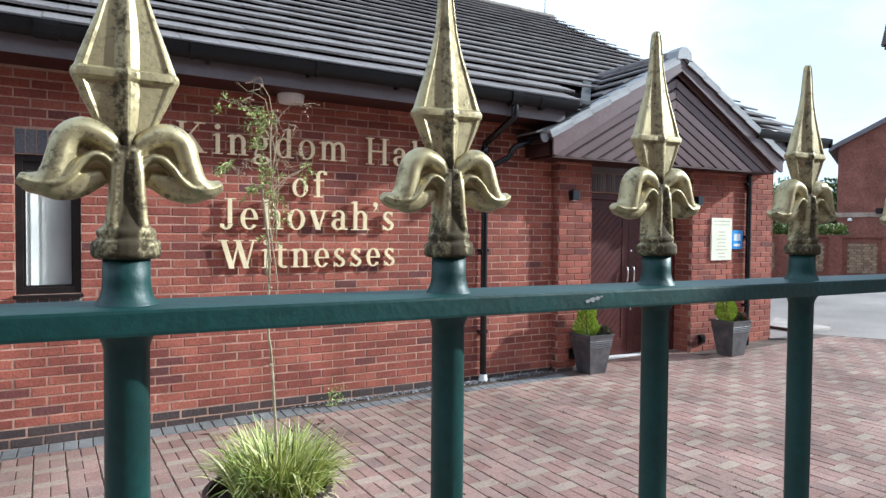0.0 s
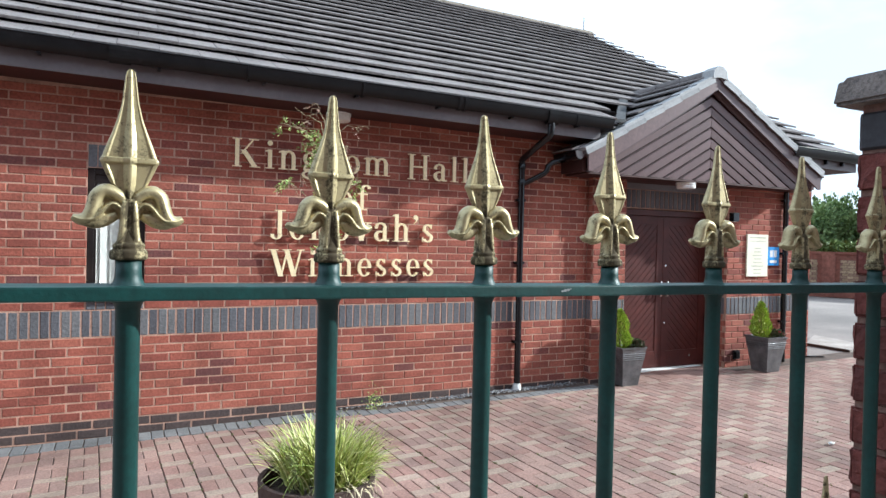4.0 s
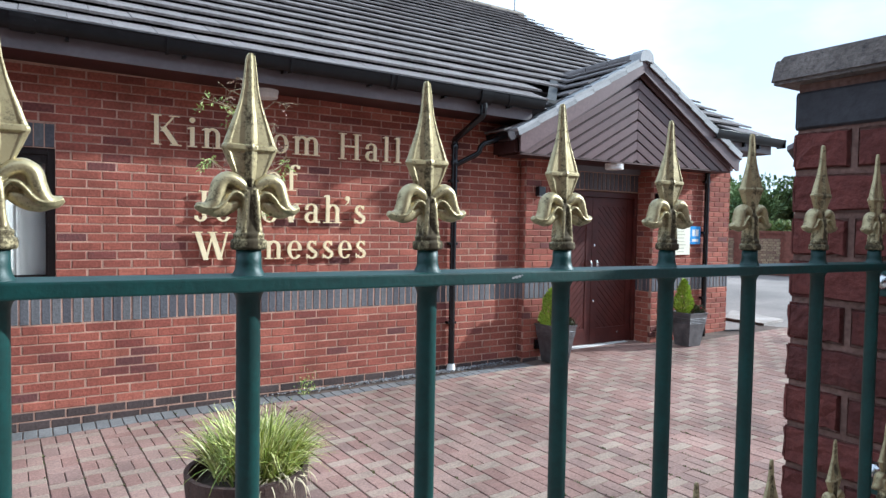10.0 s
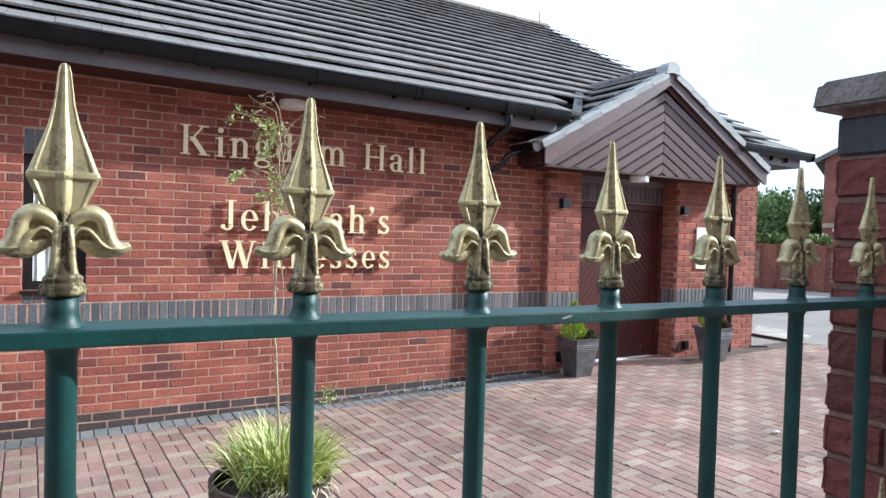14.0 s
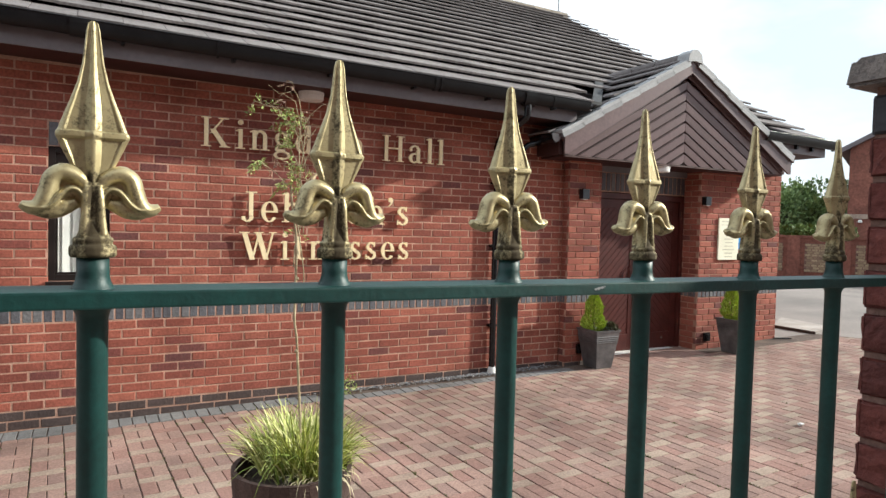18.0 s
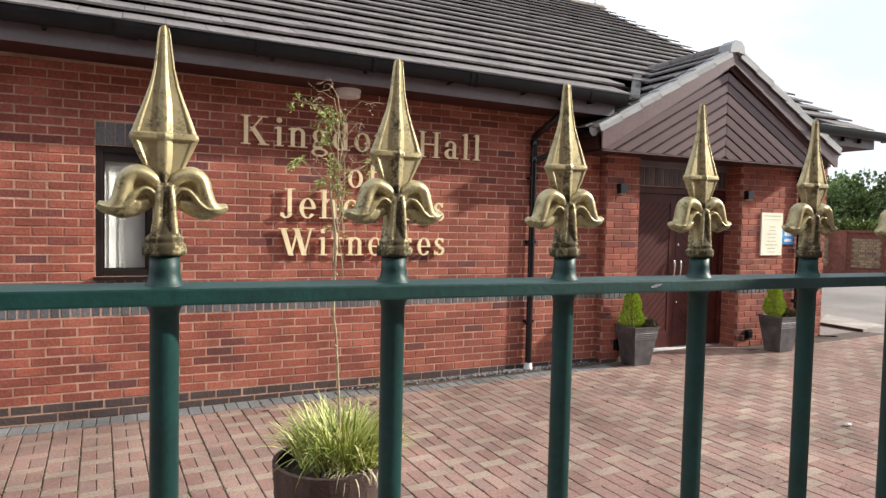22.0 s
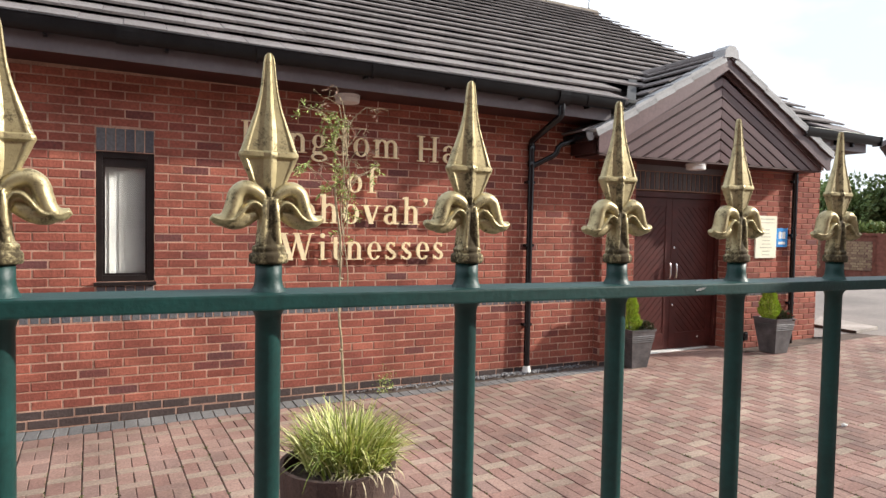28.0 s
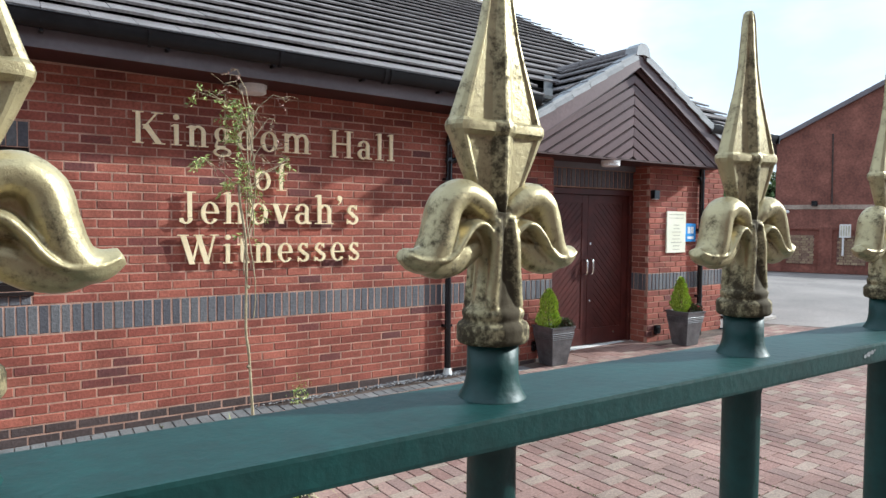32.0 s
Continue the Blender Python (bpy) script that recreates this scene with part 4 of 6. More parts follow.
# ---- porch gable ----
XC, ZA, GYF = 2.405, 3.690, -0.39
PANG = radians(28.6)
SL = math.tan(PANG)
XL, XR = 0.555, 4.295
ca, sa = math.cos(PANG), math.sin(PANG)
porch = thing("porch_roof", "gabled porch roof clad in brown chevron boards", "porch roof", kind="structure")
ZB = 2.455
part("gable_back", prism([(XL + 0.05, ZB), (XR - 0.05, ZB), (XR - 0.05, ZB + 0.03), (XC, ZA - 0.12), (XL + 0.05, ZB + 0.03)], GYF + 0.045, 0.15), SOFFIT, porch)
PITCH = 0.123
for side in (-1, 1):
    for k in range(9):
        zt = ZA - 0.235 - PITCH * k
        for lo_f, hi_f, y in ((0.0, 0.07, GYF + 0.010), (0.07, 0.83, GYF)):
            z1, z0 = zt - PITCH * lo_f, zt - PITCH * hi_f
            if z1 <= ZB + 0.01:
                continue
            z0c = max(z0, ZB)
            poly = [(XC + side * 0.003, z0c), (XC + side * 0.003, z1), (XC + side * (z1 - ZB) / SL, ZB)]
            if z0 > ZB:
                poly.append((XC + side * (z0 - ZB) / SL, ZB))
            poly = [(max(XL + 0.06, min(XR - 0.06, px)), pz) for px, pz in poly]
            bm = prism(poly, y, GYF + 0.043)
            for v in bm.verts:
                # the upper edge of each board stands proud of its lower edge
                if y == GYF and v.co.y < GYF + 0.01:
                    v.co.y += 0.001 - 0.007 * (v.co.z + abs(v.co.x - XC) * SL - z0) / (z1 - z0)
            part("board" if y == GYF else "board_lip", bm, BOARD, porch)
    # barge board and its dark undercloak
    ex = XL if side < 0 else XR
    part("barge_board", prism([(XC, ZA - 0.03), (ex, ZA - 0.03 - abs(ex - XC) * SL), (ex, ZB), (ex - side * 0.04, ZB), (XC, ZA - 0.165)], GYF - 0.085, GYF - 0.060), BOARD, porch)
    part("barge_lining", prism([(XC, ZA - 0.045), (ex, ZA - 0.045 - abs(ex - XC) * SL), (ex, ZA - 0.075 - abs(ex - XC) * SL), (XC, ZA - 0.075)], GYF - 0.060, GYF + 0.02), BOARD, porch)
    part("inner_trim", prism([(XC, ZA - 0.10), (ex - side * 0.05, ZA - 0.10 - abs(ex - side * 0.05 - XC) * SL), (ex - side * 0.05, ZB), (ex - side * 0.10, ZB), (XC, ZA - 0.20)], GYF - 0.028, GYF - 0.003), BOARD, porch)
    part("undercloak", prism([(XC, ZA + 0.0), (ex + side * 0.04, ZA - abs(ex + side * 0.04 - XC) * SL), (ex + side * 0.04, ZA - 0.03 - abs(ex + side * 0.04 - XC) * SL), (XC, ZA - 0.03)], GYF - 0.10, GYF + 0.4), FASCIA, porch)
    # verge units, stepped down the slope
    for k in range(7):
        m = Matrix.Translation((XC + side * (0.10 + 0.295 * k) * ca, 0, ZA + 0.012 - (0.10 + 0.295 * k) * sa)) @ Matrix.Rotation(side * (PANG - radians(2.2)), 4, "Y")
        bm = box(min(0, side * 0.305), max(0, side * 0.305), GYF - 0.115, GYF + 0.06, -0.012, 0.022, m, 0.005)
        add_box(bm, min(0, side * 0.305), max(0, side * 0.305), GYF - 0.115, GYF - 0.102, -0.060, -0.012, m)
        part("verge_unit", bm, VERGE, porch)
    # tiles
    upv = Vector((-side * ca, 0, sa))
    PF = slope_frame((XC + side * 2.22 * ca, 0, ZA - 2.22 * sa), (0, -1 if side < 0 else 1, 0), upv)
    for r in range(7):
        zrow = ZA - 2.22 * sa + (r + 0.5) * GAUGE * sa
        back = max(0.1, EY + (zrow - EZ) / math.tan(pitch_a) + 0.25)
        y = GYF + 0.02 + (0.15 if r % 2 else 0)
        if r % 2:
            lay(porch, "roof_tile", TILE, shape_of(0.146, 0.40, 0.020, 0.003), PF @ Matrix.Translation((side * (GYF + 0.095), -lift, r * GAUGE + 0.19)) @ Matrix.Rotation(-lift / GAUGE * 0.95, 4, "X"), True)
        tl = 0.40 if r < 6 else 0.21
        while y < back:
            cx = (y + 0.15) * (1 if side > 0 else -1)
            m = PF @ Matrix.Translation((cx, -lift, r * GAUGE + tl / 2 - 0.01)) @ Matrix.Rotation(-lift / GAUGE * 0.95, 4, "X")
            lay(porch, "roof_tile", TILE, shape_of(0.296, tl, 0.020, 0.003), m, True)
            y += 0.30
for k in range(4):
    bm = bmesh.new()
    add_tube(bm, [(XC, GYF + 0.06 + 0.40 * k, ZA + 0.02), (XC, GYF + 0.45 + 0.40 * k, ZA + 0.02)], 0.075, 12)
    part("ridge_tile", bm, TILE, porch, "", True)
part("ridge_end_cap", prism([(XC - 0.12, ZA - 0.05), (XC - 0.10, ZA + 0.05), (XC - 0.04, ZA + 0.098), (XC + 0.04, ZA + 0.098), (XC + 0.10, ZA + 0.05), (XC + 0.12, ZA - 0.05), (XC, ZA - 0.03)], GYF - 0.122, GYF + 0.06), VERGE, porch)
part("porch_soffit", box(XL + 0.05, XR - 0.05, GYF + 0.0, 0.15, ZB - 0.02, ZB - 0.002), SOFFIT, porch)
bm = bmesh.new()
lo, hi = [[bm.verts.new((x, y, EZ - 0.056 + (y - EY) * math.tan(pitch_a) - 0.015 * x + dz)) for x, y in ((0.92, -0.45), (1.05, -0.45), (1.98, 0.58), (1.80, 0.53))] for dz in (0.03, 0.062)]
bm.faces.new(hi)
for k in range(4):
    bm.faces.new((lo[k], lo[(k + 1) % 4], hi[(k + 1) % 4], hi[k]))
bmesh.ops.recalc_face_normals(bm, faces=bm.faces)
part("valley_flashing", bm, LEAD, porch, "dark lead valley flashing")
pg = thing("porch_gutter", "short black gutter at the porch eave", "gutter")
bm = bmesh.new()
gutter_run(bm, (XL - 0.07, 0.0, 2.66), (XL - 0.07, GYF - 0.02, 2.66), 0.05)
part("trough", bm, BLACKPVC, pg, "", True)
part("stop_end", prism([(XL - 0.07 + 0.056 * math.cos(q * math.pi / 10), 2.662 - (0.085 * math.sin(q * math.pi / 10))) for q in range(11)], GYF - 0.034, GYF - 0.020), VERGE, pg, "pale grey stop end")
part("fascia", box(XL - 0.012, XL + 0.03, GYF + 0.0, 0.0, ZB, 2.68), SOFFIT, pg)
pg2 = thing("porch_gutter", "short black gutter at the far porch eave", "gutter")
bm = bmesh.new()
gutter_run(bm, (XR + 0.07, 0.0, 2.66), (XR + 0.07, GYF - 0.02, 2.66), 0.05)
part("trough", bm, BLACKPVC, pg2, "", True)


def bulkhead(label, m, r=0.115):
    t = thing("bulkhead_lamp", label, "lamp")
    t.matrix_basis = m
    part("base", lathe([(r, 0.0), (r, -0.025), (r * 0.95, -0.032)], 28), WHITE, t)
    part("diffuser", lathe([(r * 0.96, -0.032), (r * 0.96, -0.060), (r * 0.91, -0.070), (r * 0.5, -0.075), (r * 0.1, -0.076)], 28), WHITE, t, "", True)
    return t


bulkhead("round white bulkhead lamp, unlit, under the eaves", Matrix.Translation((-2.06, -0.13, eaves_z(-2.06))))
bulkhead("round white bulkhead lamp, unlit, under the porch gable", Matrix.Translation((2.15, -0.27, ZB - 0.02)))


def wall_light(x, z):
    t = thing("wall_light", "small square black wall light on the brick pier", "lamp", group="porch wall lights")
    part("housing", box(x - 0.05, x + 0.05, PY - 0.07, PY - 0.001, z - 0.055, z + 0.055, bevel=0.006), BLACKPVC, t)
    part("lens", box(x - 0.035, x + 0.035, PY - 0.06, PY - 0.015, z - 0.062, z - 0.055), WHITE, t)


wall_light(1.115, 2.065)
wall_light(3.12, 2.065)
sock = thing("outdoor_socket", "black weatherproof socket low on the brick pier", "socket")
part("backplate", box(3.19, 3.29, PY - 0.03, PY - 0.001, 0.255, 0.37, bevel=0.005), BLACKPVC, sock)
part("cover", box(3.205, 3.275, PY - 0.05, PY - 0.031, 0.275, 0.35, bevel=0.006), BLACKPVC, sock)

vent = thing("outdoor_socket", "black weatherproof socket beside the planter", "socket")
part("backplate", box(1.09, 1.18, PY - 0.03, PY - 0.001, 0.245, 0.355, bevel=0.005), BLACKPVC, vent)
part("cover", box(1.10, 1.17, PY - 0.05, PY - 0.031, 0.262, 0.335, bevel=0.006), BLACKPVC, vent)

notice = thing("notice_board", "cream notice board with lines of faded print", "sign")
part("panel", box(3.385, 3.772, PY - 0.022, PY - 0.002, 1.312, 1.857, bevel=0.003), CREAM, notice)
rng = random.Random(3)
for k, (w, h) in enumerate([(0.30, .014), (0.30, .01), (0.0, 0), (0.12, .012), (0.12, .012), (0.18, .012), (0.14, .012), (0.16, .012), (0.22, .012), (0.14, .012), (0.14, .012)]):
    zz = 1.815 - 0.046 * k
    if not w:
        continue
    part("print_line", box(3.578 - w / 2, 3.578 + w / 2, PY - 0.0235, PY - 0.0221, zz - h / 2, zz + h / 2), INK, notice)
plate = thing("blue_sign", "small square blue plate with pale marks beside the notice board", "sign")
part("panel", box(3.776, 3.99, PY - 0.02, PY - 0.002, 1.455, 1.70, bevel=0.003), SKYBLUE, plate)
for a in ((3.815, 3.87, 1.565, 1.655), (3.885, 3.945, 1.565, 1.655), (3.815, 3.945, 1.49, 1.525)):
    part("mark", box(a[0], a[1], PY - 0.0215, PY - 0.0201, a[2], a[3]), WHITE, plate)

# ---- raised serif letters on the wall ----
S, T = 0.138, 0.046          # thick and thin strokes, of the capitals' height
XH = 0.68


def q_rect(x0, z0, x1, z1):
    return [(x0, z0), (x1, z0), (x1, z1), (x0, z1)]


def q_diag(xb, zb, xt, zt, w):
    return [(xb - w / 2, zb), (xb + w / 2, zb), (xt + w / 2, zt), (xt - w / 2, zt)]


def q_serif(xc, z, w=0.32, h=0.035, under=True):
    return q_rect(xc - w / 2, z if under else z - h, xc + w / 2, z + h if under else z)


def arc(cx, cz, rx, rz, a0, a1, side=S, flat=T, n=18):
    """Part of an oval stroke, thick at its sides and thin above and below; degrees, 0 to the right."""
    o, i = [], []
    for k in range(n + 1):
        a = radians(a0 + (a1 - a0) * k / n)
        o.append((cx + rx * math.cos(a), cz + rz * math.sin(a)))
        i.append((cx + (rx - side) * math.cos(a), cz + (rz - flat) * math.sin(a)))
    return [[o[k], o[k + 1], i[k + 1], i[k]] for k in range(n)]


def stem(x, z0, z1, foot=True, flag=True, cap=False):
    out = [q_rect(x - S / 2, z0, x + S / 2, z1)]
    if foot:
        out.append(q_serif(x, z0))
    if cap:
        out.append(q_serif(x, z1, under=False))
    elif flag:
        out.append([(x - S / 2, z1), (x - S / 2 - 0.09, z1 - 0.05), (x - S / 2 - 0.09, z1 - 0.08), (x - S / 2, z1 - 0.08)])
    return out


def arch(x0, x1, z):
    """The shoulder of n, m and h between two stems."""
    return arc((x0 + x1) / 2 + 0.01, z - 0.24, (x1 - x0) / 2 + S / 2 - 0.01, 0.24, 0, 150, S, 0.075)


def glyph(ch):
    """The letter's strokes and its advance."""
    if ch == "K":
        return stem(0.19, 0, 1, cap=True) + [q_diag(0.34, 0.46, 0.74, 0.98, 0.075), q_diag(0.80, 0.02, 0.40, 0.60, 0.19), q_serif(0.76, 1, 0.34, under=False), q_serif(0.80, 0, 0.38)], 1.04
    if ch == "H":
        return stem(0.19, 0, 1, cap=True) + stem(0.78, 0, 1, cap=True) + [q_rect(0.25, 0.48, 0.74, 0.535)], 0.99
    if ch == "J":
        return [q_rect(0.24, 0.18, 0.24 + S, 1.0), q_serif(0.318, 1, 0.36, under=False)] + arc(0.19, 0.17, 0.205, 0.19, -150, 0, S, 0.055) + [q_rect(0.0, 0.05, 0.12, 0.17)], 0.52
    if ch == "W":
        return [q_diag(0.44, 0, 0.15, 0.98, 0.18), q_diag(0.44, 0, 0.68, 0.98, 0.07), q_diag(0.93, 0, 0.64, 0.98, 0.18), q_diag(0.93, 0, 1.17, 0.98, 0.07),
                q_serif(0.15, 1, 0.36, under=False), q_serif(0.66, 1, 0.34, under=False), q_serif(1.17, 1, 0.28, under=False)], 1.32
    if ch in "il":
        out = stem(0.19, 0, XH if ch == "i" else 1.02)
        if ch == "i":
            out += [[(0.19 + 0.095 * math.cos(radians(45 * k + 22)), 0.91 + 0.095 * math.sin(radians(45 * k + 22))) for k in range(8)]]
        return out, 0.38
    if ch in "nh":
        return stem(0.19, 0, XH if ch == "n" else 1.02) + stem(0.56, 0, XH - 0.2, flag=False) + arch(0.19, 0.56, XH + 0.015), 0.75
    if ch == "m":
        return stem(0.19, 0, XH) + stem(0.56, 0, XH - 0.2, flag=False) + stem(0.93, 0, XH - 0.2, flag=False) + arch(0.19, 0.56, XH + 0.015) + arch(0.56, 0.93, XH + 0.015), 1.12
    if ch == "o":
        return arc(0.34, XH / 2, 0.30, XH / 2 + 0.015, 0, 360, S, T, 32), 0.68
    if ch == "d":
        return arc(0.34, XH / 2, 0.29, XH / 2 + 0.01, 40, 320, S, T, 28) + [q_rect(0.46, 0.0, 0.46 + S, 1.02), [(0.46, 1.02), (0.36, 0.98), (0.36, 0.945), (0.46, 0.945)], q_rect(0.60, 0.0, 0.70, 0.035)], 0.74
    if ch == "g":
        return arc(0.30, 0.45, 0.23, 0.24, 0, 360, 0.13, T, 28) + arc(0.32, -0.13, 0.30, 0.155, 0, 360, 0.10, 0.06, 28) + [q_diag(0.10, 0.03, 0.17, 0.25, 0.07), q_rect(0.10, 0.0, 0.42, 0.085), q_rect(0.44, 0.59, 0.62, 0.65)], 0.66
    if ch == "a":
        return arc(0.29, XH - 0.19, 0.24, 0.205, 0, 155, S * 0.9, 0.06) + [q_rect(0.385, 0.12, 0.385 + S, XH - 0.19), q_rect(0.06, XH - 0.22, 0.18, XH - 0.12), q_rect(0.46, 0.0, 0.63, 0.06), q_rect(0.385, 0.02, 0.385 + S, 0.14)] + arc(0.28, 0.19, 0.24, 0.20, 60, 320, S, 0.06, 24), 0.65
    if ch == "e":
        return arc(0.32, XH / 2, 0.28, XH / 2 + 0.015, 0, 325, S, T, 28) + [q_rect(0.12, XH / 2 - 0.02, 0.595, XH / 2 + 0.03)], 0.63
    if ch == "f":
        return [q_rect(0.14, 0, 0.14 + S, 0.84), q_serif(0.22, 0, 0.36), q_rect(0.02, XH - 0.055, 0.45, XH)] + arc(0.37, 0.83, 0.23, 0.20, 40, 180, S, 0.06) + [q_rect(0.44, 0.87, 0.56, 0.97)], 0.48
    if ch == "v":
        return [q_diag(0.35, 0, 0.13, XH - 0.02, 0.17), q_diag(0.36, 0, 0.58, XH - 0.02, 0.065), q_serif(0.14, XH, 0.32, under=False), q_serif(0.58, XH, 0.26, under=False)], 0.70
    if ch == "s":
        return arc(0.26, XH * 0.74, 0.20, XH * 0.27, 25, 250, 0.12, 0.06) + arc(0.26, XH * 0.255, 0.22, XH * 0.27, -160, 70, 0.12, 0.06) + [q_diag(0.38, XH * 0.33, 0.14, XH * 0.66, 0.19), q_rect(0.385, XH * 0.74, 0.425, XH * 1.0), q_rect(0.04, 0.0, 0.08, XH * 0.27)], 0.54
    if ch == "t":
        return [q_rect(0.13, 0.13, 0.13 + S, 0.86), q_rect(0.02, XH - 0.055, 0.42, XH)] + arc(0.335, 0.15, 0.205, 0.165, 180, 310, S, 0.07), 0.45
    if ch == "'":
        return [[(0.12 + 0.095 * math.cos(radians(45 * k + 22)), 0.92 + 0.095 * math.sin(radians(45 * k + 22))) for k in range(8)], [(0.13, 0.92), (0.215, 0.92), (0.16, 0.76), (0.06, 0.67), (0.05, 0.69), (0.12, 0.78)]], 0.28
    return [], 0.4


def lettering(text, x0, x1, z, cap, parent):
    adv = [glyph(c)[1] for c in text]
    room = (x1 - x0) / cap - sum(adv)
    gap = room / (len(text) - 1)
    x = 0.0
    for c, w in zip(text, adv):
        strokes = glyph(c)[0]
        bm = bmesh.new()
        for k, poly in enumerate(strokes):
            yf = -0.046 - 0.00025 * (k % 9)
            area = sum(p[0] * q[1] - q[0] * p[1] for p, q in zip(poly, poly[1:] + poly[:1]))
            if area < 0:
                poly = poly[::-1]
            pts = [(x0 + (x + px) * cap, z + pz * cap) for px, pz in poly]
            a = [bm.verts.new((px, yf, pz)) for px, pz in pts]
            b = [bm.verts.new((px, -0.026, pz)) for px, pz in pts]
            bm.faces.new(a)
            bm.faces.new(b[::-1])
            for j in range(len(a)):
                bm.faces.new((a[j], b[j], b[(j + 1) % len(a)], a[(j + 1) % len(a)]))
        # fixing studs behind the letter, one to each separate shape
        for poly in ([strokes[0], strokes[-1]] if c == "i" else [strokes[0]]):
            cx, cz = x0 + (x + sum(p[0] for p in poly) / len(poly)) * cap, z + sum(p[1] for p in poly) / len(poly) * cap
            add_box(bm, cx - 0.003, cx + 0.003, -0.03, 0.003, cz - 0.003, cz + 0.003)
        bmesh.ops.recalc_face_normals(bm, faces=bm.faces)
        bm = fused(bm)
        part("letter", bm, LETTER, parent)
        x += w + gap


sign = thing("wall_lettering", "raised cream-gold serif letters standing off the brick wall", "sign")
lettering("Kingdom", -2.99, -1.50, 2.295, 0.250, sign)
lettering("Hall", -1.325, -0.63, 2.283, 0.250, sign)
lettering("of", -2.03, -1.72, 1.957, 0.235, sign)
lettering("Jehovah's", -2.64, -1.015, 1.663, 0.262, sign)
lettering("Witnesses", -2.65, -1.005, 1.324, 0.245, sign)

# ---- railing with spear finials ----
FX0, FSTEP, FY, FYAW = -3.652, 0.1428, -5.536, 0.0145


def fence_y(x):
    """The railing runs a little askew to the hall."""
    return FY + FYAW * (x - FX0)



RAIL0, RAIL1, FALL = 1.6282, 1.6380, -0.0072       # the rail falls gently towards the pillar
fence = thing("railing", "green painted steel railing with gold fleur-de-lis spearheads", "railing")


def finial_mesh(k=1.0):
    """A cast spearhead over two curled leaves; its base at z = 0."""
    bm = bmesh.new()
    # collar and stem
    prof = [(0.0088, 0.0), (0.0112, 0.0004), (0.0121, 0.0016), (0.0121, 0.0056), (0.0115, 0.0068), (0.0101, 0.0074), (0.0099, 0.0082), (0.0104, 0.0090), (0.0104, 0.0106), (0.0096, 0.0114), (0.0084, 0.0120), (0.0079, 0.0130), (0.0070, 0.0165), (0.0062, 0.022), (0.0060, 0.034), (0.0060, 0.042)]
    seg = 24
    rings = [[bm.verts.new((r * math.cos(2 * math.pi * q / seg), r * 0.92 * math.sin(2 * math.pi * q / seg), z)) for q in range(seg)] for r, z in prof]
    for a, b in zip(rings, rings[1:]):
        for q in range(seg):
            bm.faces.new((a[q], a[(q + 1) % seg], b[(q + 1) % seg], b[q]))
    bm.faces.new(rings[0][::-1])
    bm.faces.new(rings[-1])
    # two ridges with a groove between them down the stem
    for s in (-1, 1):
        for g in (-1, 1):
            add_tube(bm, [(g * 0.0052, s * 0.0054, 0.012), (g * 0.0042, s * 0.0054, 0.020), (g * 0.0035, s * 0.0056, 0.033), (g * 0.0030, s * 0.0050, 0.040)], [0.0022, 0.0023, 0.0021, 0.0014], 10)
    # curled leaves
    for s in (-1, 1):
        outer = [(0.0022, 0.0385), (0.0053, 0.0430), (0.0098, 0.0460), (0.0150, 0.0470), (0.0196, 0.0436), (0.0214, 0.0374), (0.0232, 0.0314), (0.0262, 0.0277), (0.0304, 0.0274), (0.0345, 0.0292)]
        rad = [0.0032, 0.0042, 0.0048, 0.0050, 0.0050, 0.0050, 0.0050, 0.0046, 0.0037, 0.0021]
        pp, rr = eased(outer, rad)
        add_tube(bm, [(s * x, 0, z) for x, _, z in pp], rr, 18, 1.4)
        inner = [(0.0040, 0.0285), (0.0050, 0.0345), (0.0084, 0.0380), (0.0124, 0.0376), (0.0158, 0.0342), (0.0188, 0.0302), (0.0232, 0.0272), (0.0296, 0.0274), (0.0338, 0.0290)]
        pp, rr = eased(inner, [0.0012, 0.0015, 0.0017, 0.0018, 0.0018, 0.0018, 0.0017, 0.0014, 0.0010])
        add_tube(bm, [(s * x, 0, z) for x, _, z in pp], rr, 14, 4.3)
        belly = [(0.0075, 0.0310), (0.0125, 0.0290), (0.0180, 0.0262), (0.0240, 0.0256), (0.0300, 0.0272)]
        pp, rr = eased(belly, [0.0030, 0.0044, 0.0044, 0.0040, 0.0026])
        add_tube(bm, [(s * x, 0, z) for x, _, z in pp], rr, 14, 1.05)
        dish = [(0.004, 0.0305), (0.005, 0.038), (0.008, 0.0430), (0.012, 0.0445), (0.017, 0.0430), (0.020, 0.038), (0.023, 0.0310), (0.028, 0.0270), (0.0255, 0.0224), (0.0200, 0.0218), (0.0148, 0.0234), (0.0110, 0.0262), (0.0070, 0.0290)]
        fr = [bm.verts.new((s * x, -0.0015, z)) for x, z in dish]
        bk = [bm.verts.new((s * x, 0.0015, z)) for x, z in dish]
        bm.faces.new(fr if s > 0 else fr[::-1])
        bm.faces.new(bk[::-1] if s > 0 else bk)
        for q in range(len(dish)):
            bm.faces.new((fr[q], fr[(q + 1) % len(dish)], bk[(q + 1) % len(dish)], bk[q]))
    bmesh.ops.recalc_face_normals(bm, faces=bm.faces)
    bm = fused(bm, 0.00055 if k == 1.0 else 0.0012)
    # the casting's unevenness
    for v in bm.verts:
        v.co += noise.noise_vector(v.co * 200) * 0.00016
    for f in bm.faces:
        f.smooth = True
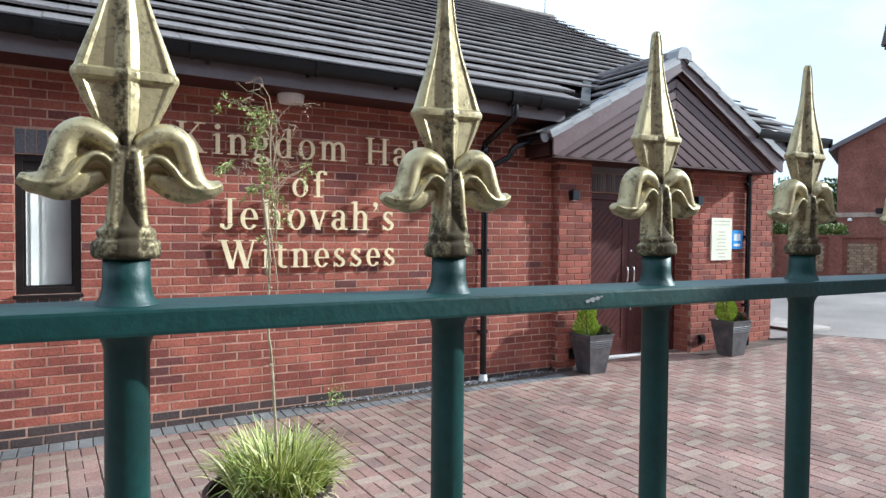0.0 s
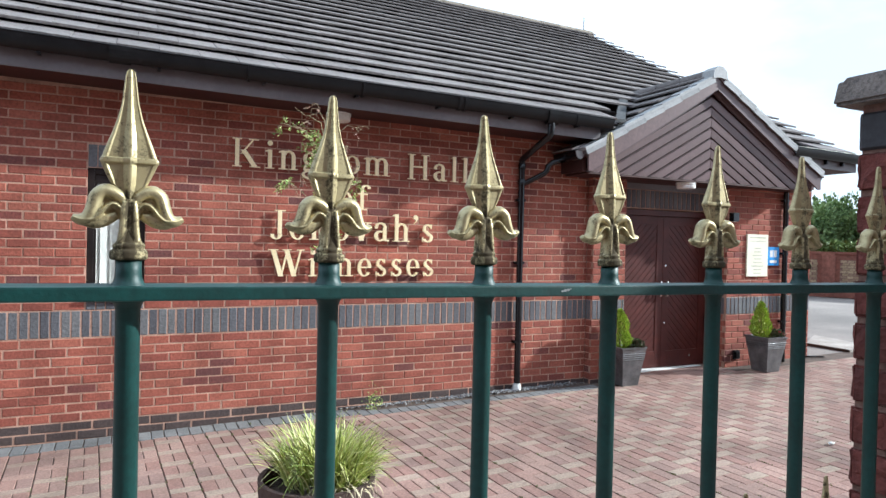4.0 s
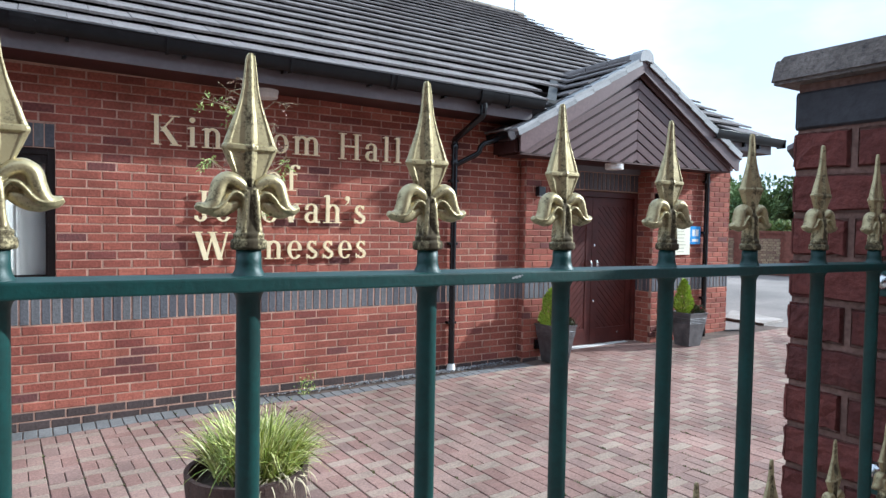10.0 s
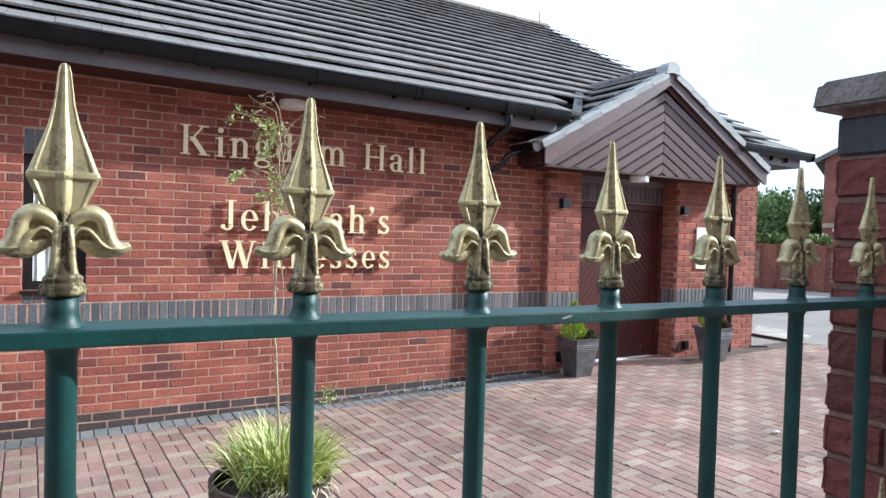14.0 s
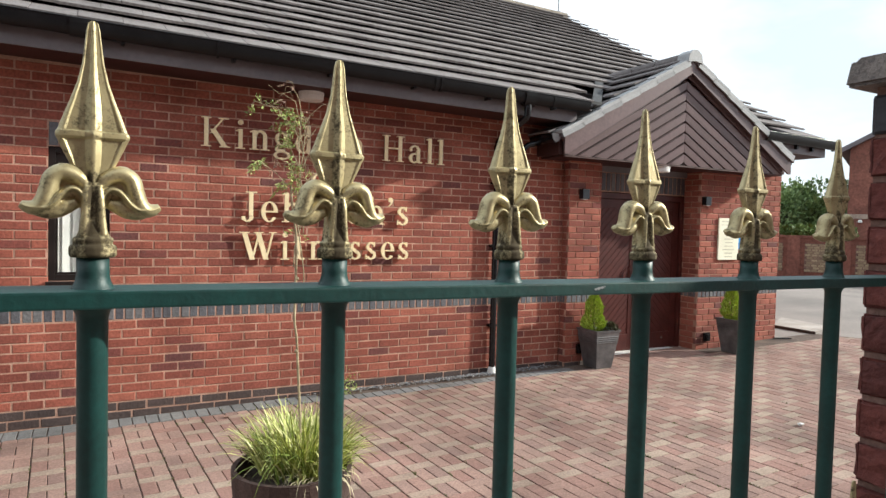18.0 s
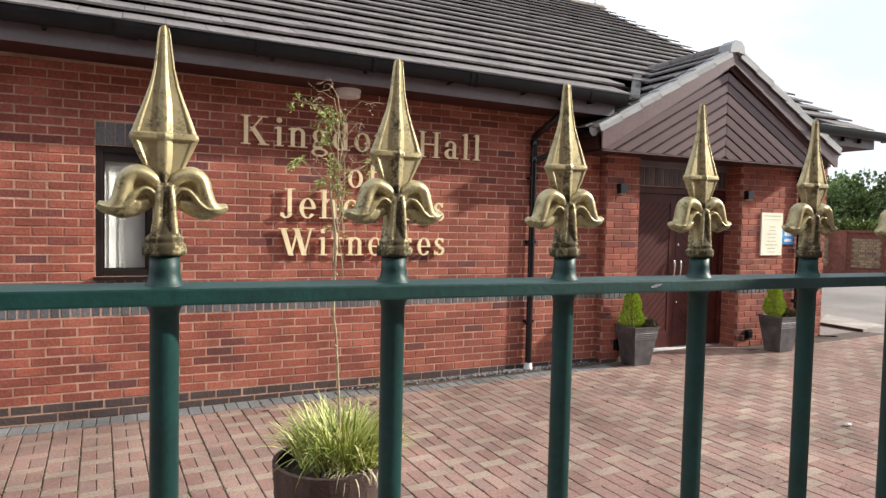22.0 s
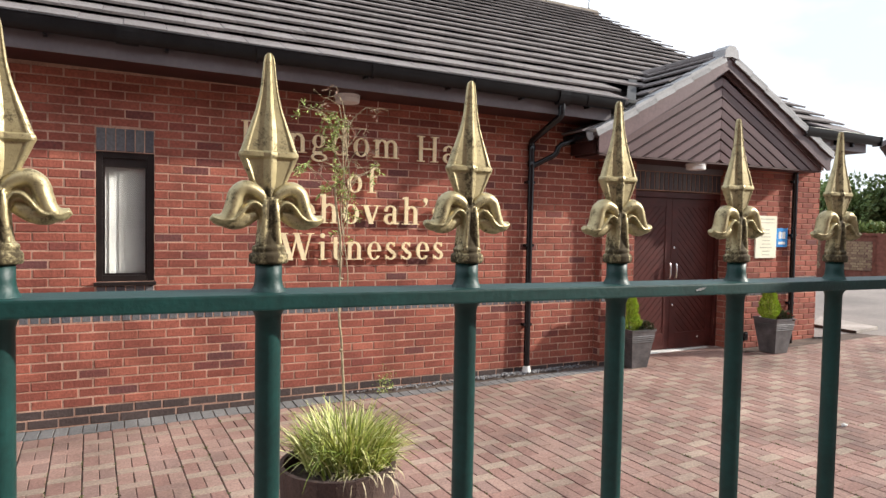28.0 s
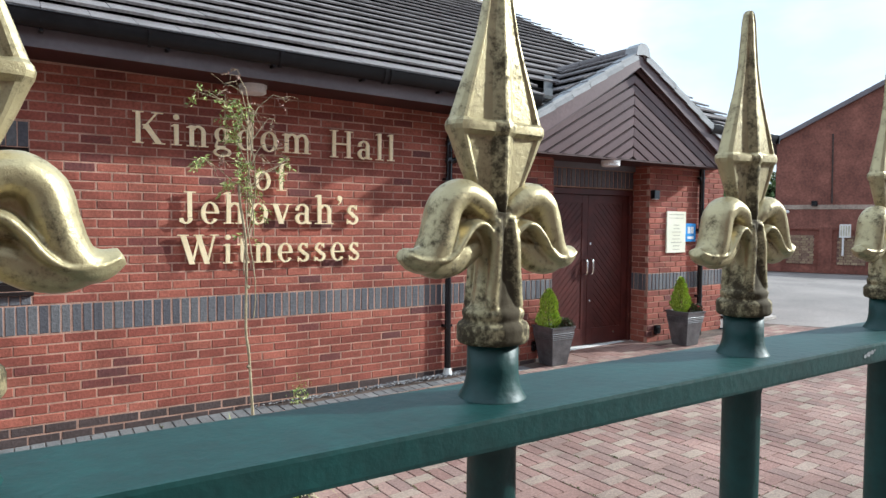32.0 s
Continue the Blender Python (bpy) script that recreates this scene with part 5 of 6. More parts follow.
    # spear blade, crisp: flat facets inside a raised rim, a steep rib down the middle of both faces, a thin belt across
    levels = [(0.0365, 0.0035, 0.0016, 0.0050), (0.0395, 0.0055, 0.0017, 0.0074), (0.043, 0.0078, 0.0018, 0.0084), (0.050, 0.0122, 0.0019, 0.0086), (0.0575, 0.0163, 0.0019, 0.0088), (0.0630, 0.0189, 0.0020, 0.0089), (0.0643, 0.0197, 0.0036, 0.0097), (0.0656, 0.0200, 0.0040, 0.0101), (0.0669, 0.0196, 0.0036, 0.0097),
              (0.0680, 0.0187, 0.0020, 0.0089), (0.077, 0.0154, 0.0018, 0.0082), (0.086, 0.0120, 0.0017, 0.0072), (0.096, 0.0086, 0.0016, 0.0060), (0.107, 0.0060, 0.0016, 0.0048), (0.118, 0.0043, 0.0017, 0.0038), (0.1265, 0.0034, 0.0018, 0.0031), (0.1298, 0.0026, 0.0015, 0.0022), (0.1312, 0.0012, 0.0007, 0.0011)]
    rows = []
    for z, w, e, d in levels:
        z += 0.0026 * math.exp(-((z - 0.067) / 0.03) ** 2)
        w *= 0.93 if w > 0.005 else 1.0
        rim = 0.16 * w + (0.0009 if e < 0.003 else 0.0015)
        flat = rim * (0.74 if e < 0.003 else 1.04) + max(0.0, d - rim) * 0.06
        d = max(d * 0.68, rim * 1.35)
        rib = min(0.33 * w, 0.0042)
        half = [(-w, rim * 0.26), (-0.975 * w, rim * 0.62), (-0.89 * w, rim * 0.98), (-0.83 * w, rim * 1.03), (-0.75 * w, flat), (-rib, flat + (d - flat) * 0.12), (-rib * 0.24, d * 0.97), (0, d)]
        half += [(-x, y) for x, y in half[-2::-1]]
        rows.append([bm.verts.new((x, -y, z)) for x, y in half] + [bm.verts.new((x, y, z)) for x, y in half[::-1]])
    n = len(rows[0])
    made = []
    for a, b in zip(rows, rows[1:]):
        for q in range(n):
            made.append(bm.faces.new((a[q], a[(q + 1) % n], b[(q + 1) % n], b[q])))
    made += [bm.faces.new(rows[0][::-1]), bm.faces.new(rows[-1])]
    bmesh.ops.recalc_face_normals(bm, faces=made)
    for f in made:
        f.smooth = True
        for e in f.edges:
            e.smooth = e.calc_face_angle(0.0) < radians(19)
    if k != 1.0:
        bmesh.ops.scale(bm, vec=(k, k, k), verts=bm.verts)
    me = bpy.data.meshes.new("finial")
    bm.to_mesh(me)
    bm.free()
    me.materials.append(GOLD)
    return me


FINIAL, SMALLFINIAL = finial_mesh(), finial_mesh(0.86)


def bar_mesh(name, top, neck, r=0.0080):
    """A round bar from the ground to its finial, swelling where it is welded through the rail."""
    bm = bmesh.new()
    prof = [(r, -0.03), (r, RAIL0 - 0.007), (r * 1.10, RAIL0 - 0.004), (r * 1.25, RAIL0 - 0.002), (r * 1.5, RAIL0 - 0.0002)]
    if neck:
        prof += [(r * 1.3, RAIL0 + 0.001), (r * 1.3, RAIL1 - 0.001), (r * 1.46, RAIL1 - 0.0008), (r * 1.36, RAIL1 + 0.0004), (r * 1.27, RAIL1 + 0.0016), (r * 1.15, RAIL1 + 0.0036), (r * 1.08, RAIL1 + 0.0062), (r * 1.05, RAIL1 + 0.0085), (r * 1.03, top)]
    else:
        prof = [(r * 0.8, -0.03), (r * 0.8, top)]
    seg = 18
    rings = [[bm.verts.new((q * math.cos(2 * math.pi * k / seg), q * math.sin(2 * math.pi * k / seg), z)) for k in range(seg)] for q, z in prof]
    for a, b in zip(rings, rings[1:]):
        for k in range(seg):
            bm.faces.new((a[k], a[(k + 1) % seg], b[(k + 1) % seg], b[k]))
    bm.faces.new(rings[-1])
    me = bpy.data.meshes.new(name)
    bm.to_mesh(me)
    bm.free()
    me.materials.append(GREEN)
    me.shade_smooth()
    return me


BAR, DOG = bar_mesh("bar", 1.6575, True), bar_mesh("dog_bar", 1.286, False)
PILX = -2.650
BAR_X = {-1: -3.794, 0: -3.652, 1: -3.511, 2: -3.369, 3: -3.2265, 4: -3.0845, 5: -2.938}   # the bars are not quite evenly spaced
askew = Matrix.Translation((FX0, FY, 0)) @ Matrix.Rotation(math.atan(FYAW), 4, "Z")
falling = Matrix.Translation((FX0, FY, (RAIL0 + RAIL1) / 2)) @ Matrix.Rotation(math.atan(FYAW), 4, "Z") @ Matrix.Rotation(-math.atan(FALL), 4, "Y")
RLEN = PILX - 0.002 - FX0
part("top_rail", box(-3.45, RLEN, -0.0195, 0.0195, (RAIL0 - RAIL1) / 2, (RAIL1 - RAIL0) / 2, falling, bevel=0.0014), GREEN, fence, "flat green painted top rail")
bm = bmesh.new()
rng = random.Random(21)
for dx, dz, r in ((0.0, 0.0, 0.0016), (0.0034, 0.0006, 0.0012), (-0.0030, -0.0006, 0.0011), (0.0062, 0.0014, 0.0007)):
    rim = [bm.verts.new((-3.437 + dx + r * 1.5 * math.cos(q * 0.5236) * rng.uniform(.7, 1.2), fence_y(-3.437) - 0.0199, 1.632 + dz + r * 0.8 * math.sin(q * 0.5236) * rng.uniform(.7, 1.2))) for q in range(12)]
    bm.faces.new(rim)
part("dried_splash", bm, VERGE, fence, "pale dried splash on the rail")
part("bottom_rail", box(-3.25, RLEN, -0.0195, 0.0195, 0.11, 0.122, askew, bevel=0.0022), GREEN, fence)
for z0, z1, bolt in ((1.574, RAIL0 - 0.001, 1.597), (1.262, 1.312, 1.300)):
    plate = part("fixing_plate", box(PILX - 0.009, PILX - 0.001, -5.552, -5.466, z0, z1, bevel=0.002), GREEN, fence, "green fixing plate on the pillar")
    knob = part("bolt", lathe([(0.013, 0.0), (0.013, 0.002), (0.0115, 0.006), (0.007, 0.010), (0.001, 0.0115)], 18), STEEL, plate, "domed grey bolt head", True)
    knob.matrix_basis = Matrix.Translation((PILX - 0.009, -5.474, bolt)) @ Matrix.Rotation(radians(-90), 4, "Y")
LEAN = {1: -1.6, 2: -1.2, 4: -1.6}     # finials that lean, in degrees
for k in range(-22, 8):
    x = BAR_X.get(k, FX0 + FSTEP * k)
    if x > PILX - 0.02:
        continue
    rng = random.Random(k + 100)
    b = new("bar", BAR)
    b.parent = fence
    b.matrix_basis = pose(x, fence_y(x), FALL * (x - FX0), rng.uniform(-.03, .03), rng.uniform(-.03, .03), 0)
    f = new("finial", FINIAL)
    f.parent = b
    f["label"] = "tarnished gold spearhead with two curled leaves"
    f.matrix_basis = pose(0, 0, 1.6552, rng.uniform(-.5, .5), LEAN.get(k, rng.uniform(-.4, .4)), rng.uniform(-3.0, 3.0))
    if x + FSTEP / 2 < PILX - 0.02:
        d = new("dog_bar", DOG)
        d.parent = fence
        d.location = (x + FSTEP / 2 - 0.010, fence_y(x + FSTEP / 2), 0)
        f = new("finial", SMALLFINIAL)
        f.parent = d
        f.matrix_basis = pose(0, 0, 1.286, 0, 0, rng.uniform(-3, 3))

# ---- brick gate pillar ----
PILY0, PILY1 = -5.780, -5.315
pillar = thing("gate_pillar", "dark red rock-faced brick pillar with a concrete cap", "pillar")
part("core", box(PILX + 0.007, PILX + 0.460, PILY0 + 0.007, PILY1 - 0.007, 0.0, 1.927), DARKMORTAR, pillar)
for i in range(26):
    z = 1.8805 if i == 0 else 1.847 - 0.0733 * (i - 0.5)
    if z < 0.04:
        break
    mat = ENGBRICK if i == 0 else ROCK
    for f_i, (org, al, ot, L) in enumerate((((PILX, PILY1, 0), (0, -1, 0), (-1, 0, 0), 0.465), ((PILX + 0.467, PILY1, 0), (-1, 0, 0), (0, 1, 0), 0.467), ((PILX, PILY0, 0), (1, 0, 0), (0, -1, 0), 0.467), ((PILX + 0.467, PILY0, 0), (0, 1, 0), (1, 0, 0), 0.465))):
        cuts = [0.0, 0.103, 0.335, L] if (i + f_i) % 2 else [0.0, 0.2275, L]
        for q, (a, b) in enumerate(zip(cuts, cuts[1:])):
            w = round(b - a - (0.012 if a or b < L else 0.0), 3)
            m = face_frame(org, al, ot) @ Matrix.Translation(((a + b) / 2, 0.0, z))
            sh = shape_of(w, 0.064, 0.05, 0.004) if i == 0 else shape_of(w, 0.0625, 0.05, 0.004, 0.0055, (i * 7 + q * 3 + f_i) % 11)
            lay(pillar, "blue_brick" if i == 0 else "rock_brick", mat, sh, m, True)
bm = bmesh.new()
add_box(bm, PILX - 0.030, PILX + 0.497, PILY0 - 0.029, PILY1 + 0.028, 1.927, 1.974)
for v in bm.verts:
    if v.co.z > 1.95:
        v.co.x += 0.006 if v.co.x < PILX + 0.2 else -0.006
        v.co.y += 0.006 if v.co.y < PILY0 + 0.2 else -0.006
top = [f for f in bm.faces if f.normal.z > 0.9]
r = bmesh.ops.inset_region(bm, faces=top, thickness=0.2)
for v in bm.verts:
    if v.co.z > 1.96 and abs(v.co.x - PILX - 0.2335) < 0.2:
        v.co.z = 2.01
bmesh.ops.bevel(bm, geom=bm.edges[:], offset=0.006, segments=2, affect="EDGES")
part("cap", bm, STONE, pillar, "weathered grey concrete cap")

# ---- square pots with conifers ----
def square_pot(at, turn=0.0):
    t = thing("square_planter", "tall tapered grey metal planter with ribbed rim", "planter", group="porch planters")
    t.matrix_basis = Matrix.Translation(at) @ Matrix.Rotation(turn, 4, "Z")
    h, b, w = 0.43, 0.108, 0.168
    bm = bmesh.new()
    bt = lambda f: b + (w - b) * f
    lv = [(0, b), (0.01, b + 0.002)] + [(h * (f + q), bt(f + q) + o) for f in (0.66, 0.71, 0.76, 0.81) for q, o in ((0.0, 0.0), (0.008, 0.005), (0.026, 0.005), (0.034, 0.0))] + [(h * 0.94, bt(0.94)), (h * 0.95, w + 0.003), (h, w + 0.006), (h, w - 0.02), (h * 0.9, w - 0.03)]
    rings = [[bm.verts.new((sx * r, sy * r, z)) for sx, sy in ((-1, -1), (1, -1), (1, 1), (-1, 1))] for z, r in lv]
    for a, c in zip(rings, rings[1:]):
        for k in range(4):
            bm.faces.new((a[k], a[(k + 1) % 4], c[(k + 1) % 4], c[k]))
    bm.faces.new(rings[0][::-1])
    bmesh.ops.recalc_face_normals(bm, faces=bm.faces)
    part("body", bm, ZINC, t)
    part("soil", box(-w + 0.032, w - 0.032, -w + 0.032, w - 0.032, h * 0.9 - 0.004, h * 0.9 + 0.012), SOIL, t)
    return t


def leaf_cloud(name, mat, parent, places, size, seed, label="", slim=1.0):
    """Many small folded leaves at places (position, outward way)."""
    rng = random.Random(seed)
    V, Fc = [], []
    for p, d in places:
        d = (Vector(d) + Vector((rng.uniform(-.5, .5), rng.uniform(-.5, .5), rng.uniform(-.4, .4)))).normalized()
        s = d.cross(Vector((rng.uniform(-1, 1), rng.uniform(-1, 1), rng.uniform(-1, 1)))).normalized()
        u = d.cross(s)
        l, w = size * rng.uniform(0.7, 1.4), size * slim * rng.uniform(0.28, 0.45)
        p = Vector(p)
        c = len(V)
        V += [tuple(p), tuple(p + d * l * .5 + s * w + u * w * .35), tuple(p + d * l), tuple(p + d * l * .5 - s * w + u * w * .35)]
        Fc += [(c, c + 1, c + 2), (c, c + 2, c + 3)]
    me = bpy.data.meshes.new(name)
    me.from_pydata(V, [], Fc)
    me.materials.append(mat)
    ob = new(name, me)
    ob.parent = parent
    if label:
        ob["label"] = label
    return ob


def dwarf_conifer(at, h, r, seed):
    t = thing("dwarf_conifer", "small bright yellow-green cone-shaped conifer in the planter", "shrub", group="porch conifers")
    t.location = at
    rng = random.Random(seed)
    part("trunk", tube([(0, 0, -0.02), (0.004, 0, h * 0.5), (0, 0, h * 0.9)], [0.012, 0.008, 0.003], 7), BARK, t)
    pl = []
    for k in range(2600):
        f = rng.random() ** 1.25
        rr = r * min(1.0, 0.45 + 2.6 * f) * (1 - f ** 2.0) ** 0.95 * (0.55 + 0.45 * rng.random() ** .4) * (1 + 0.30 * math.sin(9 * f + seed) * math.cos(3 * rng.choice((0, 2.1, 4.2)) + seed))
        a = rng.uniform(0, 6.283)
        pl.append(((rr * math.cos(a), rr * math.sin(a), h * f), (math.cos(a) * .5, math.sin(a) * .5, 0.9)))
    leaf_cloud("foliage", CONIFER, t, pl, 0.040, seed, slim=0.42)
    return t


def bedding(at, seed, flowers):
    t = thing("bedding_plant", "low dark heather-like plant" + (" with small red flowers" if flowers else " spilling over the pot rim"), "plant")
    t.location = at
    rng = random.Random(seed)
    pl = []
    for k in range(420):
        a, e, q = rng.uniform(0, 6.283), rng.uniform(0.1, 1.4), rng.random() ** .4
        d = Vector((math.cos(a) * math.cos(e), math.sin(a) * math.cos(e), math.sin(e)))
        pl.append((d * 0.10 * q * Vector((1, 1, 1)).length / 1.6, d))
    leaf_cloud("foliage", HERB, t, pl, 0.026, seed)
    if flowers:
        for k in range(9):
            a = rng.uniform(0, 6.283)
            c = Vector((0.075 * math.cos(a), 0.075 * math.sin(a), rng.uniform(0.02, 0.10)))
            leaf_cloud("flower", PETAL, t, [(c, (math.cos(q), math.sin(q), 0.3)) for q in range(7)], 0.022, seed + k)
    return t


P1 = (1.25, -0.305, zg(1.25) + 0.003)
P2 = (3.36, -0.46, zg(3.36) + 0.003)
square_pot(P1)
square_pot(P2)
dwarf_conifer((P1[0] - 0.05, P1[1] + 0.03, P1[2] + 0.39), 0.42, 0.135, 4)
dwarf_conifer((P2[0] - 0.06, P2[1] + 0.03, P2[2] + 0.39), 0.44, 0.118, 8)
bedding((P1[0] + 0.10, P1[1] - 0.07, P1[2] + 0.40), 21, False)
bedding((P2[0] + 0.11, P2[1] - 0.06, P2[2] + 0.40), 22, True)

# ---- half barrel with grass and climber ----
BX, BY = -2.905, -2.765
BZ = zg(BX)
barrel = thing("half_barrel_planter", "weathered dark oak half-barrel planter", "planter")
barrel.location = (BX, BY, BZ + 0.003)
NS, BH = 20, 0.43
for k in range(NS):
    bm = bmesh.new()
    a0, a1 = 2 * math.pi * (k + 0.006) / NS, 2 * math.pi * (k + 0.994) / NS
    lv = [(0.0, 0.225), (0.12, 0.257), (0.25, 0.281), (0.36, 0.292), (BH + random.Random(k).uniform(-.002, .002), 0.296)]
    rows = []
    for z, r in lv:
        rows.append([bm.verts.new((rr * math.cos(a), rr * math.sin(a), z)) for rr, a in ((r, a0), (r, (a0 + a1) / 2), (r, a1), (r - 0.024, a1), (r - 0.024, (a0 + a1) / 2), (r - 0.024, a0))])
    for a, b in zip(rows, rows[1:]):
        for q in range(6):
            bm.faces.new((a[q], a[(q + 1) % 6], b[(q + 1) % 6], b[q]))
    bm.faces.new(rows[0][::-1])
    bm.faces.new(rows[-1])
    part("stave", bm, STAVE, barrel)
for z, r in ((0.06, 0.2435), (0.25, 0.2825)):
    bm = bmesh.new()
    rings = [[bm.verts.new((rr * math.cos(2 * math.pi * k / 40), rr * math.sin(2 * math.pi * k / 40), zz)) for k in range(40)] for rr, zz in ((r, z), (r + 0.006, z + 0.02), (r + 0.005, z + 0.035), (r, z + 0.035))]
    for a, b in zip(rings, rings[1:]):
        for k in range(40):
            bm.faces.new((a[k], a[(k + 1) % 40], b[(k + 1) % 40], b[k]))
    part("hoop", bm, HOOP, barrel, "rusty iron hoop")
part("soil", lathe([(0.262, 0.33), (0.262, 0.36), (0.12, 0.385), (0.02, 0.39)], 24), SOIL, barrel)


def grass_tuft(name, label, at, count, length, spread, mat, seed, width=0.006, sides=(0.0, 6.283), limp=0.0):
    """Arching blades, thick in the middle, leaning every way. limp: how far they hang."""
    t = thing(name, label, "plant")
    t.location = at
    rng = random.Random(seed)
    V, Fc = [], []
    for k in range(count):
        a = rng.uniform(*sides)
        r0 = spread * 0.74 * math.sqrt(rng.random())
        base = Vector((math.cos(a) * r0, math.sin(a) * r0, 0))
        if base.x < -0.09 - 0.4 * base.y and base.y < 0.02 and rng.random() < 0.85 and not limp:
            continue                                                       # bare soil on one side
        lean_way = a + rng.gauss(0, 0.9)
        lean = rng.uniform(0.08, 0.75) + 0.5 * r0 / spread + limp
        d = Vector((math.cos(lean_way), math.sin(lean_way), 0))
        l = length * rng.uniform(0.5, 1.15) * (1.08 - 0.25 * r0 / spread)
        side = (Vector((-d.y, d.x, 0)) + Vector((rng.uniform(-.8, .8), rng.uniform(-.8, .8), rng.uniform(-.2, .2)))).normalized()
        p, el = base.copy(), radians(90 - 34 * lean)
        w = width * rng.uniform(0.55, 1.25)
        kink = rng.randint(2, 5) if rng.random() < 0.3 else 99              # some blades are bent over
        c, n = len(V), 6
        for i in range(n + 1):
            ww = w * (1 - (i / n) ** 2.2 * 0.94)
            V += [tuple(p - side * ww), tuple(p + side * ww)]
            p = p + (d * math.cos(el) + Vector((0, 0, math.sin(el)))) * (l / n)
            el -= lean * radians(17) * (0.4 + i / n) + (radians(rng.uniform(25, 70)) if i == kink else 0.0)
            el = max(el, radians(-80))
        Fc += [(c + 2 * i, c + 2 * i + 1, c + 2 * i + 3, c + 2 * i + 2) for i in range(n)]
    me = bpy.data.meshes.new("blades")
    me.from_pydata(V, [], Fc)
    me.materials.append(mat)
    ob = new("blades", me)
    ob.parent = t
    return t


grass_tuft("ornamental_grass", "bushy yellow-green variegated grass filling the barrel", (BX + 0.045, BY + 0.01, BZ + 0.37), 1450, 0.355, 0.262, BLADE, 11, 0.0052)
grass_tuft("withered_grass", "straw-pale withered grass drooping over the barrel's rim", (BX + 0.05, BY - 0.09, BZ + 0.41), 46, 0.20, 0.24, STRAW, 12, 0.0042, (-2.4, 0.1), 1.1)
weed = thing("wall_weed", "leafy weed growing in the paving by the wall", "weed")
weed.location = (-1.66, -0.15, zg(-1.66))
rng = random.Random(9)
leaf_cloud("foliage", VINELEAF, weed, [((rng.gauss(0, .045), rng.gauss(0, .03), abs(rng.gauss(.05, .085))), (rng.uniform(-1, 1), rng.uniform(-1, 1), .6)) for k in range(140)], 0.020, 9)

vine = thing("climbing_plant", "spindly wilting climber on a thin cane rising from the barrel", "plant")
VX, VY = -2.875, -2.77
rng = random.Random(14)
CANE = [(0.0, 0.0), (0.0, 0.30), (-0.022, 0.66), (-0.038, 0.80), (-0.030, 1.12), (-0.040, 1.24), (-0.060, 1.36), (-0.066, 1.44)]      # its bends, and height over the soil
pts, rad = eased([(VX + dx, BZ + 0.38 + h) for dx, h in CANE], [0.0072, 0.0068, 0.0062, 0.006, 0.0058, 0.0056, 0.0060, 0.0056])
part("stem", tube([(x, VY + 0.006 * math.sin(z * 9), z) for x, _, z in pts], rad, 7), VINESTEM, vine, "", True)
for z in (0.62, 0.98, 1.30):
    part("node", lathe([(0.004, -0.008), (0.0095, 0.0), (0.004, 0.010)], 8, (VX - 0.025, VY, BZ + 0.38 + z)), VINESTEM, vine, "", True)
for ph, amp, z0, n in ((0.0, 0.022, 1.25, 12), (2.2, 0.03, 1.45, 9), (4.0, 0.018, 1.62, 8)):
    pp = [(VX - 0.015 + amp * math.sin((z - 1.15) * 8 + ph), VY + 0.02 * math.cos(z * 6 + ph), z) for z in [z0 + 0.085 * k for k in range(n)]]
    part("stem", tube(pp, 0.0028, 6), VINESTEM, vine, "", True)
# side shoots: where they end beside the cane, height, leaf count, and whether withered
SHOOTS = [(-0.254, 2.232, 14, 0), (-0.203, 2.247, 22, 0), (-0.116, 2.225, 26, 0), (-0.098, 2.151, 60, 0), (-0.062, 2.163, 50, 0), (-0.058, 2.046, 46, 0), (-0.213, 1.954, 42, 0),
          (-0.045, 1.946, 54, 0), (-0.082, 1.862, 50, 0), (-0.027, 1.892, 56, 0), (0.125, 1.946, 30, 0), (0.165, 1.977, 20, 0), (0.001, 1.81, 46, 0), (-0.125, 2.282, 18, 1), (-0.071, 2.316, 20, 1),
          (0.116, 2.246, 3, 1), (0.082, 2.149, 5, 1), (0.002, 2.179, 18, 1), (0.029, 1.969, 18, 1), (0.087, 2.029, 12, 1), (-0.153, 1.976, 14, 1), (0.02, 1.72, 30, 0), (-0.03, 1.62, 18, 0)]
places, dry = [], []
